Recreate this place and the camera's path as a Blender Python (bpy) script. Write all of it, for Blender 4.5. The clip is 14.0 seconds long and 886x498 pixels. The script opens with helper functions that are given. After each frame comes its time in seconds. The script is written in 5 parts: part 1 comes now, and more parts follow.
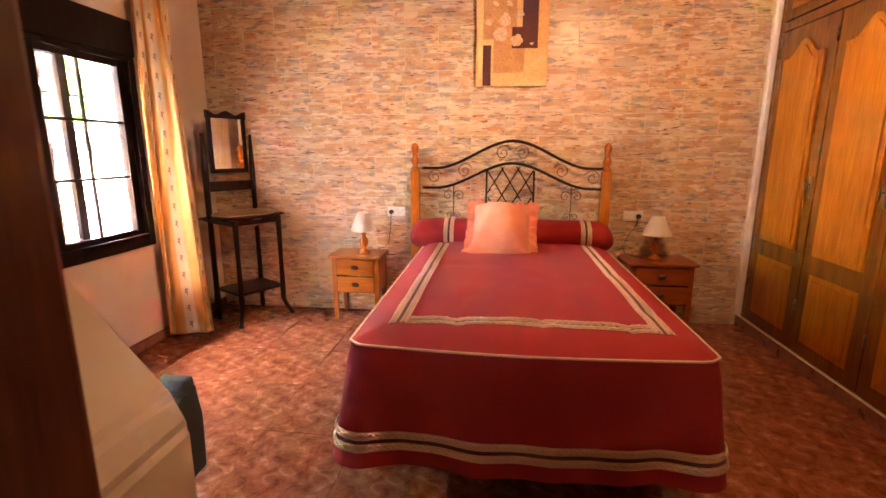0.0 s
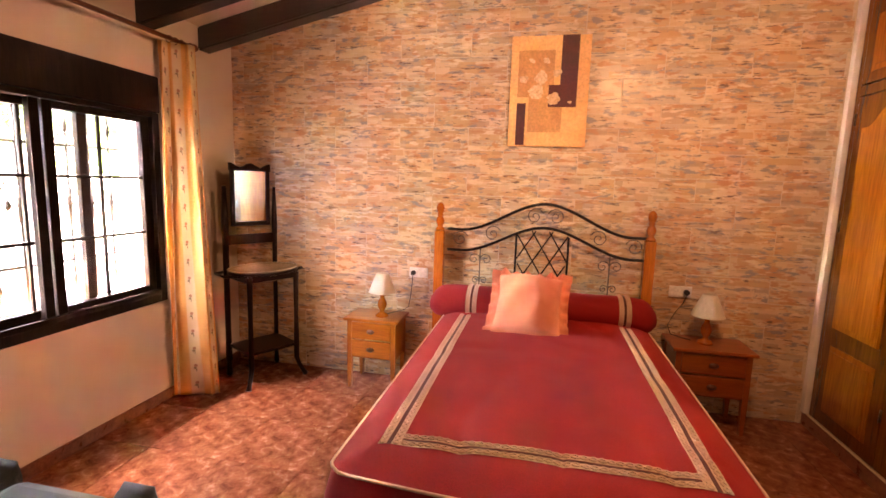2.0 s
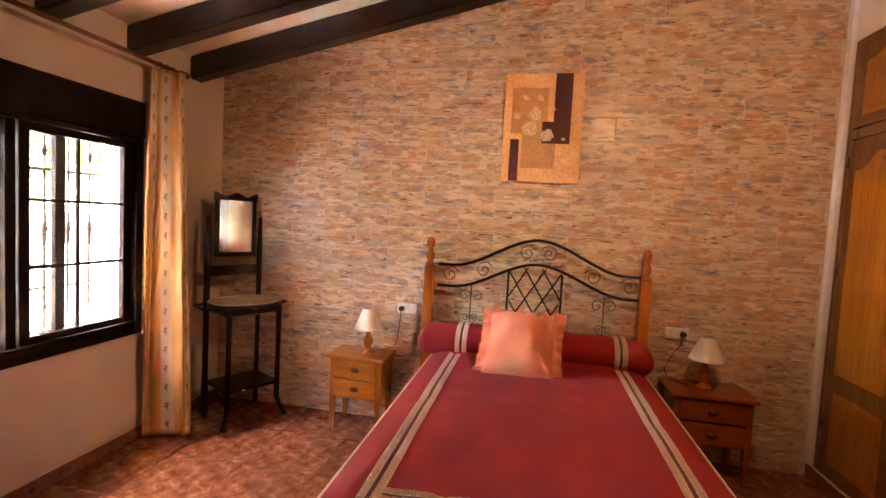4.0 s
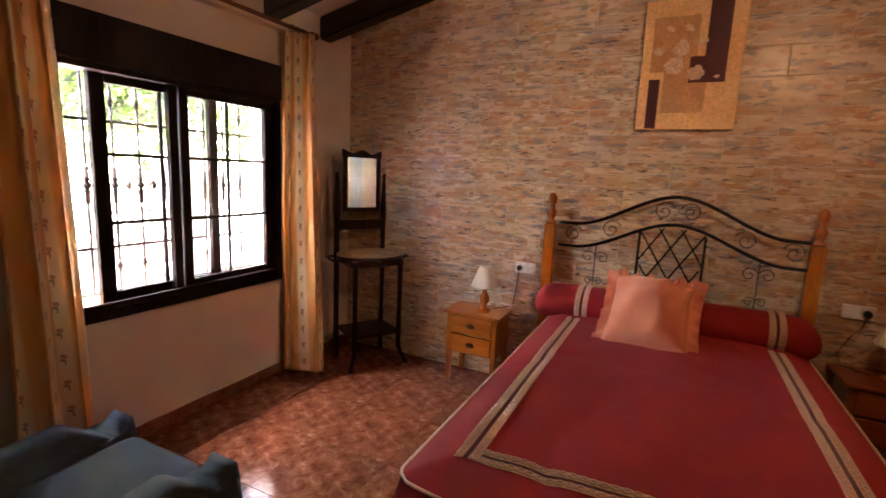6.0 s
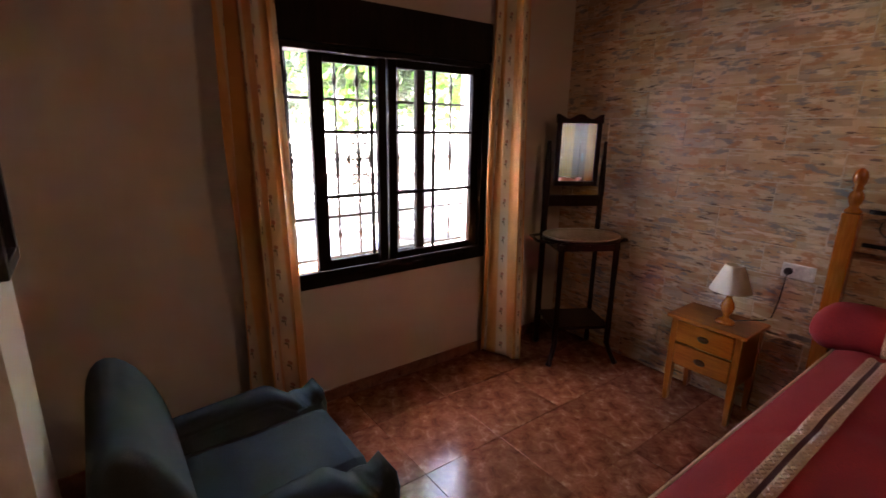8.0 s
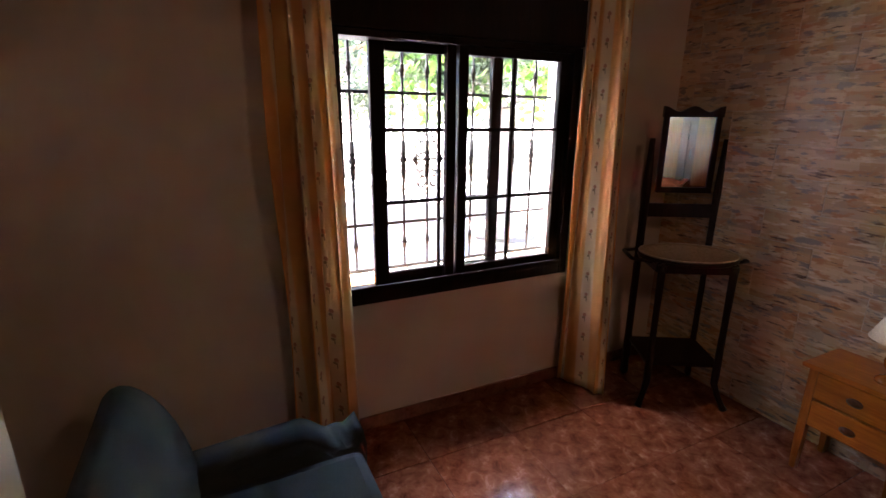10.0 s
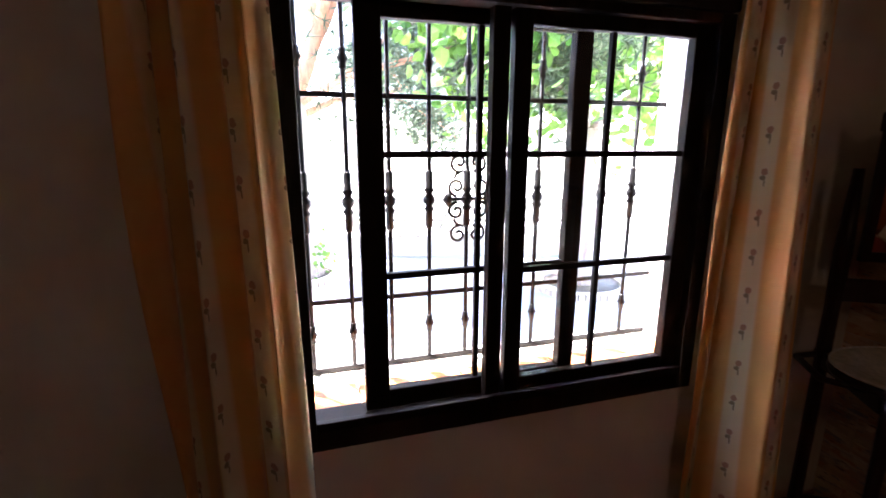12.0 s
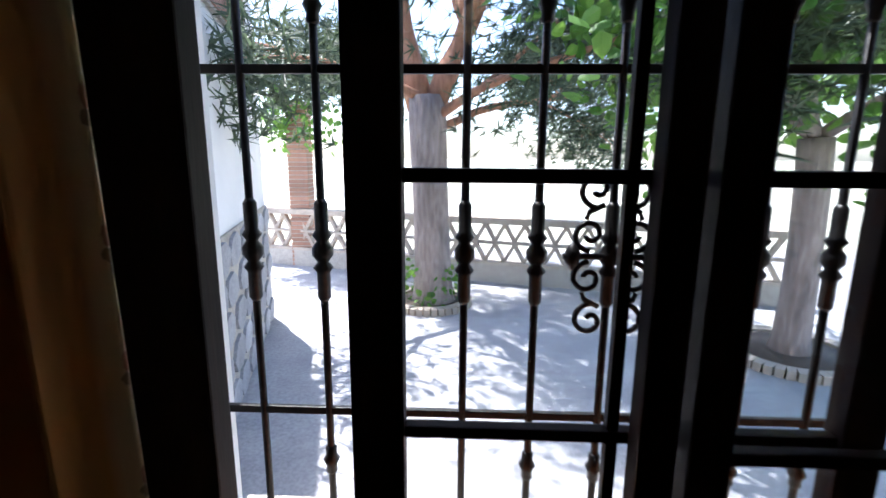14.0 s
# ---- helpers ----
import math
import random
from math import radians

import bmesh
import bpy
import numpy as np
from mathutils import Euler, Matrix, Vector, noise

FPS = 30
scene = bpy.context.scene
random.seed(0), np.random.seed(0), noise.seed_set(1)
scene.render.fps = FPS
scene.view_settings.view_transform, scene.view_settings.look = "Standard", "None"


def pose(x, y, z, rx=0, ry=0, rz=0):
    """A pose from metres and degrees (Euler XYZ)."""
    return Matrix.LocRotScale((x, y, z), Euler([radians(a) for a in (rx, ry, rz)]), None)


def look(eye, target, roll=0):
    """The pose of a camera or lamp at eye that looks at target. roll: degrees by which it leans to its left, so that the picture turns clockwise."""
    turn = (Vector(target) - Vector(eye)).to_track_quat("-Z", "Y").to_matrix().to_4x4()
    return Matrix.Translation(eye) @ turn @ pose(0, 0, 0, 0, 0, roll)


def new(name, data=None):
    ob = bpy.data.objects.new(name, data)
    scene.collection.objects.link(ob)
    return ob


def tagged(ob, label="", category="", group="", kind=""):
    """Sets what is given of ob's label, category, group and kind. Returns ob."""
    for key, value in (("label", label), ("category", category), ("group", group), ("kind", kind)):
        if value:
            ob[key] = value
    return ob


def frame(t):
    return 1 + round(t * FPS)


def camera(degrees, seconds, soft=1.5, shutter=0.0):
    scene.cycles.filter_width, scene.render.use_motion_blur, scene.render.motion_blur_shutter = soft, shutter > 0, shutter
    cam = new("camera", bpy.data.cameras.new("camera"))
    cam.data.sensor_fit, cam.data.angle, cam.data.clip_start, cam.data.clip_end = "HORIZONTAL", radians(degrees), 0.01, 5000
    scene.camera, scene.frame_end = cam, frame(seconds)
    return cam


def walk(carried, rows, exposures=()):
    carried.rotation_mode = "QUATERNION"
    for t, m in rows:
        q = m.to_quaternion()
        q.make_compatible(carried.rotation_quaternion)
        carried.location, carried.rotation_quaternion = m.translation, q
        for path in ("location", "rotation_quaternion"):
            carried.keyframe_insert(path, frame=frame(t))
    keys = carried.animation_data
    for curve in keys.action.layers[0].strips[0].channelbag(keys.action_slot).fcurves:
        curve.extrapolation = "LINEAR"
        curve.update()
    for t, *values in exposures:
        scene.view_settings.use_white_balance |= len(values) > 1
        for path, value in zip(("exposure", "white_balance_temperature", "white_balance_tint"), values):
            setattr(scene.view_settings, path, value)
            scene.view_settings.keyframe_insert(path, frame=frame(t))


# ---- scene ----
cam = camera(86.5, 14.0, shutter=0.3)
PATH = [
    (0, (2.438, 0.144, 1.375), (2.212, 2.088, 0.964), 0.1),
    (0.5, (2.462, 0.271, 1.415), (2.15, 2.205, 1.01), 0.3),
    (1, (2.499, 0.367, 1.509), (2.12, 2.287, 1.093), 0.6),
    (1.5, (2.511, 0.431, 1.547), (2.106, 2.354, 1.176), 1.0),
    (2, (2.508, 0.465, 1.574), (2.111, 2.406, 1.296), 1.8),
    (2.5, (2.498, 0.492, 1.59), (2.13, 2.45, 1.421), 2.7),
    (2.7, (2.49, 0.497, 1.589), (2.137, 2.462, 1.471), 3.1),
    (4.8, (2.516, 0.587, 1.539), (2.091, 2.537, 1.404), 2.9),
    (5, (2.537, 0.584, 1.544), (2.038, 2.512, 1.365), 3.0),
    (5.5, (2.559, 0.606, 1.549), (1.885, 2.471, 1.286), 2.9),
    (6, (2.527, 0.688, 1.529), (1.664, 2.464, 1.21), 2.6),
    (6.5, (2.464, 0.779, 1.518), (1.419, 2.446, 1.158), 1.9),
    (7, (2.427, 0.917, 1.592), (1.184, 2.418, 1.144), 1.7),
    (7.5, (2.375, 1.003, 1.591), (0.978, 2.35, 1.107), 1.1),
    (8, (2.374, 1.075, 1.588), (0.826, 2.235, 1.081), 0.9),
    (8.5, (2.391, 1.131, 1.603), (0.735, 2.111, 1.058), 0.6),
    (11, (1.719, 1.585, 1.608), (-0.051, 2.364, 1.101), 0.6),
    (11.5, (1.484, 1.733, 1.597), (-0.333, 2.422, 1.126), 0.5),
    (12, (1.249, 1.875, 1.583), (-0.615, 2.447, 1.136), 0.2),
    (12.5, (1.054, 1.995, 1.567), (-0.852, 2.425, 1.14), 0.5),
    (13, (0.866, 2.113, 1.565), (-1.073, 2.371, 1.15), 1.0),
    (13.5, (0.718, 2.178, 1.561), (-1.237, 2.279, 1.152), 0.7),
    (14, (0.524, 2.179, 1.57), (-1.436, 2.106, 1.181), 0.4),
]
# stops, kelvin, tint along the walk
EXPOSURES = [
    (0.0, 8.1, 8900, 40), (1.5, 8.1, 8900, 40), (2.7, 7.7, 8600, 38), (4.8, 7.15, 8200, 35), (6.5, 6.3, 7500, 31), (8.5, 5.55, 6800, 27),
    (11.0, 5.45, 6600, 26), (12.0, 4.75, 6200, 23), (12.7, 3.45, 6100, 20), (13.3, 2.45, 5850, 17), (14.0, 2.0, 5850, 16),
]
walk(cam, [(t, look(eye, target, roll)) for t, eye, target, roll in PATH], EXPOSURES)

# ---------------------------------------------------------------- light
SUN_EL, SUN_AZ = radians(70.5), radians(229)
world = bpy.data.worlds.new("sky")
scene.world = world
world.use_nodes = True
wn = world.node_tree.nodes
sky = wn.new("ShaderNodeTexSky")
sky.sky_type, sky.sun_disc, sky.sun_elevation, sky.sun_rotation = "NISHITA", False, SUN_EL, SUN_AZ
sky.dust_density, sky.air_density = 1.5, 1.0
world.node_tree.links.new(sky.outputs[0], wn["Background"].inputs[0])
wn["Background"].inputs[1].default_value = 0.15
sun = new("sun", bpy.data.lights.new("sun", "SUN"))
sun.data.energy, sun.data.angle, sun.data.color = 4.2, radians(0.6), (1.0, 0.95, 0.87)
to_sun = Vector((math.sin(SUN_AZ) * math.cos(SUN_EL), math.cos(SUN_AZ) * math.cos(SUN_EL), math.sin(SUN_EL)))
sun.matrix_world = look(to_sun * 30, (0, 0, 0))

# warm fill put at the hanging lamp, added to lift the right of the room
bulb = new("warm_fill", bpy.data.lights.new("warm_fill", "POINT"))
bulb.data.energy, bulb.data.color, bulb.data.shadow_soft_size = 0.25, (1.0, 0.66, 0.36), 0.16
bulb.location = (3.21, 2.30, 2.56)


# ---------------------------------------------------------------- materials
def nodes_of(name):
    m = bpy.data.materials.new(name)
    m.use_nodes = True
    t = m.node_tree
    return m, t, t.nodes["Principled BSDF"]


def nd(t, kind, **values):
    n = t.nodes.new(kind)
    for k, v in values.items():
        n.inputs[k].default_value = v
    return n


def ramp(t, fac, stops, constant=False):
    r = t.nodes.new("ShaderNodeValToRGB")
    r.color_ramp.interpolation = "CONSTANT" if constant else "LINEAR"
    while len(r.color_ramp.elements) < len(stops):
        r.color_ramp.elements.new(0.5)
    for e, (p, c) in zip(r.color_ramp.elements, stops):
        e.position, e.color = p, (*c, 1) if len(c) == 3 else c
    t.links.new(fac, r.inputs[0])
    return r


def place(t, scale=(1, 1, 1), rot=(0, 0, 0)):
    c = t.nodes.new("ShaderNodeTexCoord")
    m = t.nodes.new("ShaderNodeMapping")
    m.inputs["Scale"].default_value, m.inputs["Rotation"].default_value = scale, rot
    t.links.new(c.outputs["Object"], m.inputs[0])
    return m.outputs[0]


def mix(t, fac, a, b, blend="MIX"):
    n = t.nodes.new("ShaderNodeMix")
    n.data_type, n.blend_type = "RGBA", blend
    for sock, v in ((n.inputs[0], fac), (n.inputs[6], a), (n.inputs[7], b)):
        if isinstance(v, (int, float)):
            sock.default_value = v
        elif isinstance(v, tuple):
            sock.default_value = (*v, 1)
        else:
            t.links.new(v, sock)
    return n.outputs[2]


def bump(t, bsdf, height, strength=0.3, distance=0.01):
    b = nd(t, "ShaderNodeBump", Strength=strength, Distance=distance)
    t.links.new(height, b.inputs["Height"])
    t.links.new(b.outputs[0], bsdf.inputs["Normal"])


def surface(name, c0, c1, scale=8.0, rough=0.6, stretch=(1, 1, 1), fine=60.0, relief=0.15, metal=0.0, depth=0.004, coat=0.0, vary=0.0):
    """Two tones in broad patches, fine grain on top, relief from both, and roughness that wanders."""
    m, t, p = nodes_of(name)
    v = place(t, stretch)
    big = nd(t, "ShaderNodeTexNoise", Scale=scale, Detail=5.0, Roughness=0.6)
    small = nd(t, "ShaderNodeTexNoise", Scale=fine, Detail=3.0)
    t.links.new(v, big.inputs[0]), t.links.new(v, small.inputs[0])
    r = ramp(t, big.outputs[0], ((0.32, c0), (0.68, c1)))
    g = ramp(t, small.outputs[0], ((0.3, (0.78, 0.78, 0.78)), (0.7, (1.08, 1.08, 1.08))))
    col = mix(t, 1.0, r.outputs[0], g.outputs[0], "MULTIPLY")
    if vary:
        oi = t.nodes.new("ShaderNodeObjectInfo")
        k = ramp(t, oi.outputs["Random"], ((0.0, (1 - vary,) * 3), (1.0, (1 + vary * 0.5,) * 3)))
        col = mix(t, 1.0, col, k.outputs[0], "MULTIPLY")
    t.links.new(col, p.inputs["Base Color"])
    rr = ramp(t, big.outputs[0], ((0.3, (rough * 0.85,) * 3), (0.7, (min(1, rough * 1.15),) * 3)))
    t.links.new(rr.outputs[0], p.inputs["Roughness"])
    p.inputs["Metallic"].default_value, p.inputs["Coat Weight"].default_value = metal, coat
    p.inputs["Coat Roughness"].default_value = 0.15
    bump(t, p, small.outputs[0], relief, depth)
    return m


def wood(name, dark, light, rough=0.35, axis="z", coat=0.25, grain=1.0, gloss=0.5):
    m, t, p = nodes_of(name)
    s = {"x": (1.2, 14, 14), "y": (14, 1.2, 14), "z": (14, 14, 1.2)}[axis]
    v = place(t, tuple(grain * k for k in s))
    n = nd(t, "ShaderNodeTexNoise", Scale=2.2, Detail=7.0, Roughness=0.65, Distortion=0.8)
    f = nd(t, "ShaderNodeTexNoise", Scale=16.0, Detail=3.0)
    t.links.new(v, n.inputs[0]), t.links.new(v, f.inputs[0])
    mid = tuple((a + b) / 2 for a, b in zip(dark, light))
    r = ramp(t, n.outputs[0], ((0.25, dark), (0.5, mid), (0.72, light)))
    g = ramp(t, f.outputs[0], ((0.35, (0.8, 0.78, 0.75)), (0.65, (1.05, 1.05, 1.05))))
    t.links.new(mix(t, 1.0, r.outputs[0], g.outputs[0], "MULTIPLY"), p.inputs["Base Color"])
    p.inputs["Roughness"].default_value, p.inputs["Coat Weight"].default_value = rough, coat
    p.inputs["Coat Roughness"].default_value = 0.2
    p.inputs["Specular IOR Level"].default_value = gloss
    bump(t, p, f.outputs[0], 0.12, 0.002)
    return m


def plaster(name, base):
    m, t, p = nodes_of(name)
    v = place(t)
    a = nd(t, "ShaderNodeTexNoise", Scale=1.3, Detail=4.0)
    b = nd(t, "ShaderNodeTexNoise", Scale=26.0, Detail=6.0, Roughness=0.7)
    t.links.new(v, a.inputs[0]), t.links.new(v, b.inputs[0])
    r = ramp(t, a.outputs[0], ((0.35, tuple(c * 0.9 for c in base)), (0.65, base)))
    t.links.new(r.outputs[0], p.inputs["Base Color"])
    p.inputs["Roughness"].default_value = 0.75
    bump(t, p, b.outputs[0], 0.22, 0.006)
    return m


def slate_print():
    """Glazed wall tile printed with thin stacked strips of stone; every tile shows another stretch of the print."""
    m, t, p = nodes_of("stone look wall tile")
    v = place(t, (1, 1, 1), (radians(90), 0, 0))
    oi = t.nodes.new("ShaderNodeObjectInfo")
    shift = nd(t, "ShaderNodeVectorMath")
    shift.operation = "MULTIPLY_ADD"
    shift.inputs[0].default_value = (23.7, 11.3, 5.9)
    t.links.new(oi.outputs["Random"], shift.inputs[1]), t.links.new(v, shift.inputs[2])
    warp = nd(t, "ShaderNodeTexNoise", Scale=9.0, Detail=4.0)
    t.links.new(shift.outputs[0], warp.inputs[0])
    off = nd(t, "ShaderNodeVectorMath")
    off.operation = "MULTIPLY_ADD"
    off.inputs[1].default_value = (0.05, 0.007, 0.0)
    t.links.new(warp.outputs["Color"], off.inputs[0]), t.links.new(shift.outputs[0], off.inputs[2])

    def strips(width, row, move):
        b = nd(t, "ShaderNodeTexBrick", Scale=1.0)
        b.offset, b.offset_frequency, b.squash, b.squash_frequency = 0.37, 2, 1.7, 3
        b.inputs["Color1"].default_value, b.inputs["Color2"].default_value = (0, 0, 0, 1), (1, 1, 1, 1)
        b.inputs["Mortar"].default_value = (0.5, 0.5, 0.5, 1)
        b.inputs["Mortar Size"].default_value, b.inputs["Bias"].default_value = 0.0, 0.0
        b.inputs["Brick Width"].default_value, b.inputs["Row Height"].default_value = width, row
        mv = nd(t, "ShaderNodeVectorMath")
        mv.operation = "ADD"
        mv.inputs[1].default_value = move
        t.links.new(off.outputs[0], mv.inputs[0]), t.links.new(mv.outputs[0], b.inputs[0])
        return b.outputs["Color"]

    def streak(scale, stretch, move, lo, hi):
        mp = t.nodes.new("ShaderNodeMapping")
        mp.inputs["Scale"].default_value, mp.inputs["Location"].default_value = stretch, move
        t.links.new(off.outputs[0], mp.inputs[0])
        n = nd(t, "ShaderNodeTexNoise", Scale=scale, Detail=4.0, Roughness=0.6)
        t.links.new(mp.outputs[0], n.inputs[0])
        return ramp(t, n.outputs[0], ((lo, (0, 0, 0)), (hi, (1, 1, 1)))).outputs[0]

    one, two = strips(0.14, 0.0414, (0, 0, 0)), strips(0.09, 0.0207, (0.31, 0.007, 0))
    c1 = ramp(t, one, ((0.0, (0.60, 0.45, 0.32)), (0.12, (0.70, 0.50, 0.33)), (0.3, (0.78, 0.61, 0.44)), (0.55, (0.70, 0.47, 0.29)), (0.7, (0.82, 0.66, 0.49)), (0.9, (0.64, 0.52, 0.42))), True)
    c2 = ramp(t, two, ((0.0, (0.62, 0.56, 0.52)), (0.12, (0.90, 0.80, 0.70)), (0.3, (1.0, 0.97, 0.93)), (0.75, (1.05, 1.0, 0.94)), (0.9, (0.82, 0.64, 0.50))), True)
    col = mix(t, 0.42, c1.outputs[0], c2.outputs[0], "MULTIPLY")
    col = mix(t, streak(1.0, (9, 23, 1), (0, 0, 0), 0.55, 0.61), col, (0.62, 0.33, 0.18))
    grey = streak(1.0, (9, 27, 1), (4.3, 2.1, 0), 0.57, 0.62)
    col = mix(t, grey, col, (0.36, 0.32, 0.31))
    col = mix(t, streak(1.0, (9, 48, 1), (2.6, 5.2, 0), 0.61, 0.66), col, (0.19, 0.125, 0.10))
    col = mix(t, streak(1.0, (8, 30, 1), (1.3, 7.1, 0), 0.55, 0.64), col, (0.90, 0.76, 0.60))
    col = mix(t, 1.0, col, (0.80, 0.78, 0.73), "MULTIPLY")
    t.links.new(col, p.inputs["Base Color"])
    p.inputs["Roughness"].default_value = 0.3
    bump(t, p, mix(t, 0.5, mix(t, 0.5, one, two), grey), 0.45, 0.004)
    return m


def floor_tile():
    m, t, p = nodes_of("mottled terracotta tile")
    v = place(t)
    a = nd(t, "ShaderNodeTexNoise", Scale=13.0, Detail=7.0, Roughness=0.68, Distortion=0.5)
    b = nd(t, "ShaderNodeTexVoronoi", Scale=38.0)
    c = nd(t, "ShaderNodeTexNoise", Scale=3.0, Detail=2.0)
    for n in (a, b, c):
        t.links.new(v, n.inputs[0])
    r = ramp(t, a.outputs[0], ((0.30, (0.12, 0.029, 0.014)), (0.43, (0.25, 0.074, 0.035)), (0.56, (0.34, 0.122, 0.058)), (0.70, (0.54, 0.28, 0.165))))
    g = ramp(t, b.outputs["Distance"], ((0.0, (0.72, 0.66, 0.62)), (0.45, (1.05, 1.05, 1.05))))
    w = ramp(t, c.outputs[0], ((0.35, (0.85, 0.82, 0.8)), (0.65, (1.05, 1.05, 1.05))))
    col = mix(t, 0.4, mix(t, 1.0, r.outputs[0], w.outputs[0], "MULTIPLY"), g.outputs[0], "MULTIPLY")
    oi = t.nodes.new("ShaderNodeObjectInfo")
    k = ramp(t, oi.outputs["Random"], ((0.0, (0.88, 0.88, 0.88)), (1.0, (1.06, 1.04, 1.02))))
    col = mix(t, 1.0, col, (0.84, 0.80, 0.80), "MULTIPLY")
    t.links.new(mix(t, 1.0, col, k.outputs[0], "MULTIPLY"), p.inputs["Base Color"])
    rr = ramp(t, a.outputs[0], ((0.3, (0.11,) * 3), (0.7, (0.21,) * 3)))
    t.links.new(rr.outputs[0], p.inputs["Roughness"])
    bump(t, p, a.outputs[0], 0.12, 0.003)
    return m


def fabric(name, c0, c1, weave=260.0, sheen=0.3, fold=5.0):
    m, t, p = nodes_of(name)
    v = place(t)
    w = nd(t, "ShaderNodeTexNoise", Scale=weave, Detail=2.0)
    b = nd(t, "ShaderNodeTexNoise", Scale=fold, Detail=4.0)
    t.links.new(v, w.inputs[0]), t.links.new(v, b.inputs[0])
    r = ramp(t, b.outputs[0], ((0.3, c0), (0.7, c1)))
    g = ramp(t, w.outputs[0], ((0.3, (0.75,) * 3), (0.7, (1.12,) * 3)))
    t.links.new(mix(t, 1.0, r.outputs[0], g.outputs[0], "MULTIPLY"), p.inputs["Base Color"])
    p.inputs["Roughness"].default_value, p.inputs["Sheen Weight"].default_value = 0.85, sheen
    bump(t, p, mix(t, 0.5, w.outputs[0], b.outputs[0]), 0.35, 0.004)
    return m


def curtain_cloth():
    """Gold cloth with cream stripes and small rose sprigs along them; UVs run in metres of cloth."""
    m, t, p = nodes_of("sprigged curtain cloth")
    uv = t.nodes.new("ShaderNodeUVMap")
    no = nd(t, "ShaderNodeTexNoise", Scale=150.0, Detail=2.0)
    t.links.new(uv.outputs[0], no.inputs[0])
    sep = t.nodes.new("ShaderNodeSeparateXYZ")
    t.links.new(uv.outputs[0], sep.inputs[0])

    def calc(op, a, b=0.0, c=0.0):
        n = t.nodes.new("ShaderNodeMath")
        n.operation = op
        for sock, v in zip(n.inputs, (a, b, c)):
            if isinstance(v, (int, float)):
                sock.default_value = v
            else:
                t.links.new(v, sock)
        return n.outputs[0]

    du = calc("MULTIPLY", calc("SUBTRACT", calc("FRACT", calc("DIVIDE", sep.outputs[0], 0.24)), 0.5), 0.24)
    dv = calc("MULTIPLY", calc("SUBTRACT", calc("FRACT", calc("DIVIDE", sep.outputs[1], 0.125)), 0.5), 0.125)
    side = calc("ABSOLUTE", du)
    stripe = ramp(t, calc("MULTIPLY", side, 10.0), ((0.0, (0.88, 0.76, 0.54)), (0.34, (0.87, 0.72, 0.47)), (0.50, (0.82, 0.47, 0.15)), (1.0, (0.78, 0.39, 0.10))))
    rough = calc("MULTIPLY", calc("SUBTRACT", no.outputs[0], 0.5), 0.016)

    def spot(cu, cv, ru, rv):
        a, b = calc("DIVIDE", calc("ADD", du, cu), ru), calc("DIVIDE", calc("ADD", dv, cv), rv)
        d = calc("ADD", calc("SQRT", calc("ADD", calc("MULTIPLY", a, a), calc("MULTIPLY", b, b))), calc("MULTIPLY", rough, 55.0))
        return ramp(t, d, ((0.80, (1, 1, 1)), (1.0, (0, 0, 0)))).outputs[0]

    col = mix(t, spot(0.0, 0.012, 0.014, 0.012), stripe.outputs[0], (0.56, 0.30, 0.19))
    col = mix(t, spot(0.005, -0.006, 0.013, 0.008), col, (0.36, 0.27, 0.16))
    col = mix(t, spot(-0.003, -0.020, 0.004, 0.013), col, (0.40, 0.30, 0.18))
    t.links.new(col, p.inputs["Base Color"])
    p.inputs["Roughness"].default_value, p.inputs["Sheen Weight"].default_value = 0.4, 0.25
    bump(t, p, no.outputs[0], 0.15, 0.002)
    tr = t.nodes.new("ShaderNodeBsdfTranslucent")
    t.links.new(col, tr.inputs[0])
    ms = nd(t, "ShaderNodeMixShader", Fac=0.3)
    t.links.new(p.outputs[0], ms.inputs[1]), t.links.new(tr.outputs[0], ms.inputs[2])
    t.links.new(ms.outputs[0], t.nodes["Material Output"].inputs[0])
    return m


def leaf_mat(name, c0, c1):
    m, t, p = nodes_of(name)
    g = t.nodes.new("ShaderNodeNewGeometry")
    r = ramp(t, g.outputs["Random Per Island"], ((0.0, c0), (1.0, c1)))
    t.links.new(r.outputs[0], p.inputs["Base Color"])
    p.inputs["Roughness"].default_value = 0.5
    tr = t.nodes.new("ShaderNodeBsdfTranslucent")
    t.links.new(r.outputs[0], tr.inputs[0])
    ms = nd(t, "ShaderNodeMixShader", Fac=0.45)
    t.links.new(p.outputs[0], ms.inputs[1]), t.links.new(tr.outputs[0], ms.inputs[2])
    t.links.new(ms.outputs[0], t.nodes["Material Output"].inputs[0])
    return m


def clear_glass():
    m, t, p = nodes_of("window glass")
    tp = t.nodes.new("ShaderNodeBsdfTransparent")
    tp.inputs[0].default_value = (0.965, 0.975, 0.975, 1)
    gl = nd(t, "ShaderNodeBsdfGlossy", Roughness=0.02)
    ms = nd(t, "ShaderNodeMixShader", Fac=0.045)
    t.links.new(tp.outputs[0], ms.inputs[1]), t.links.new(gl.outputs[0], ms.inputs[2])
    t.links.new(ms.outputs[0], t.nodes["Material Output"].inputs[0])
    return m


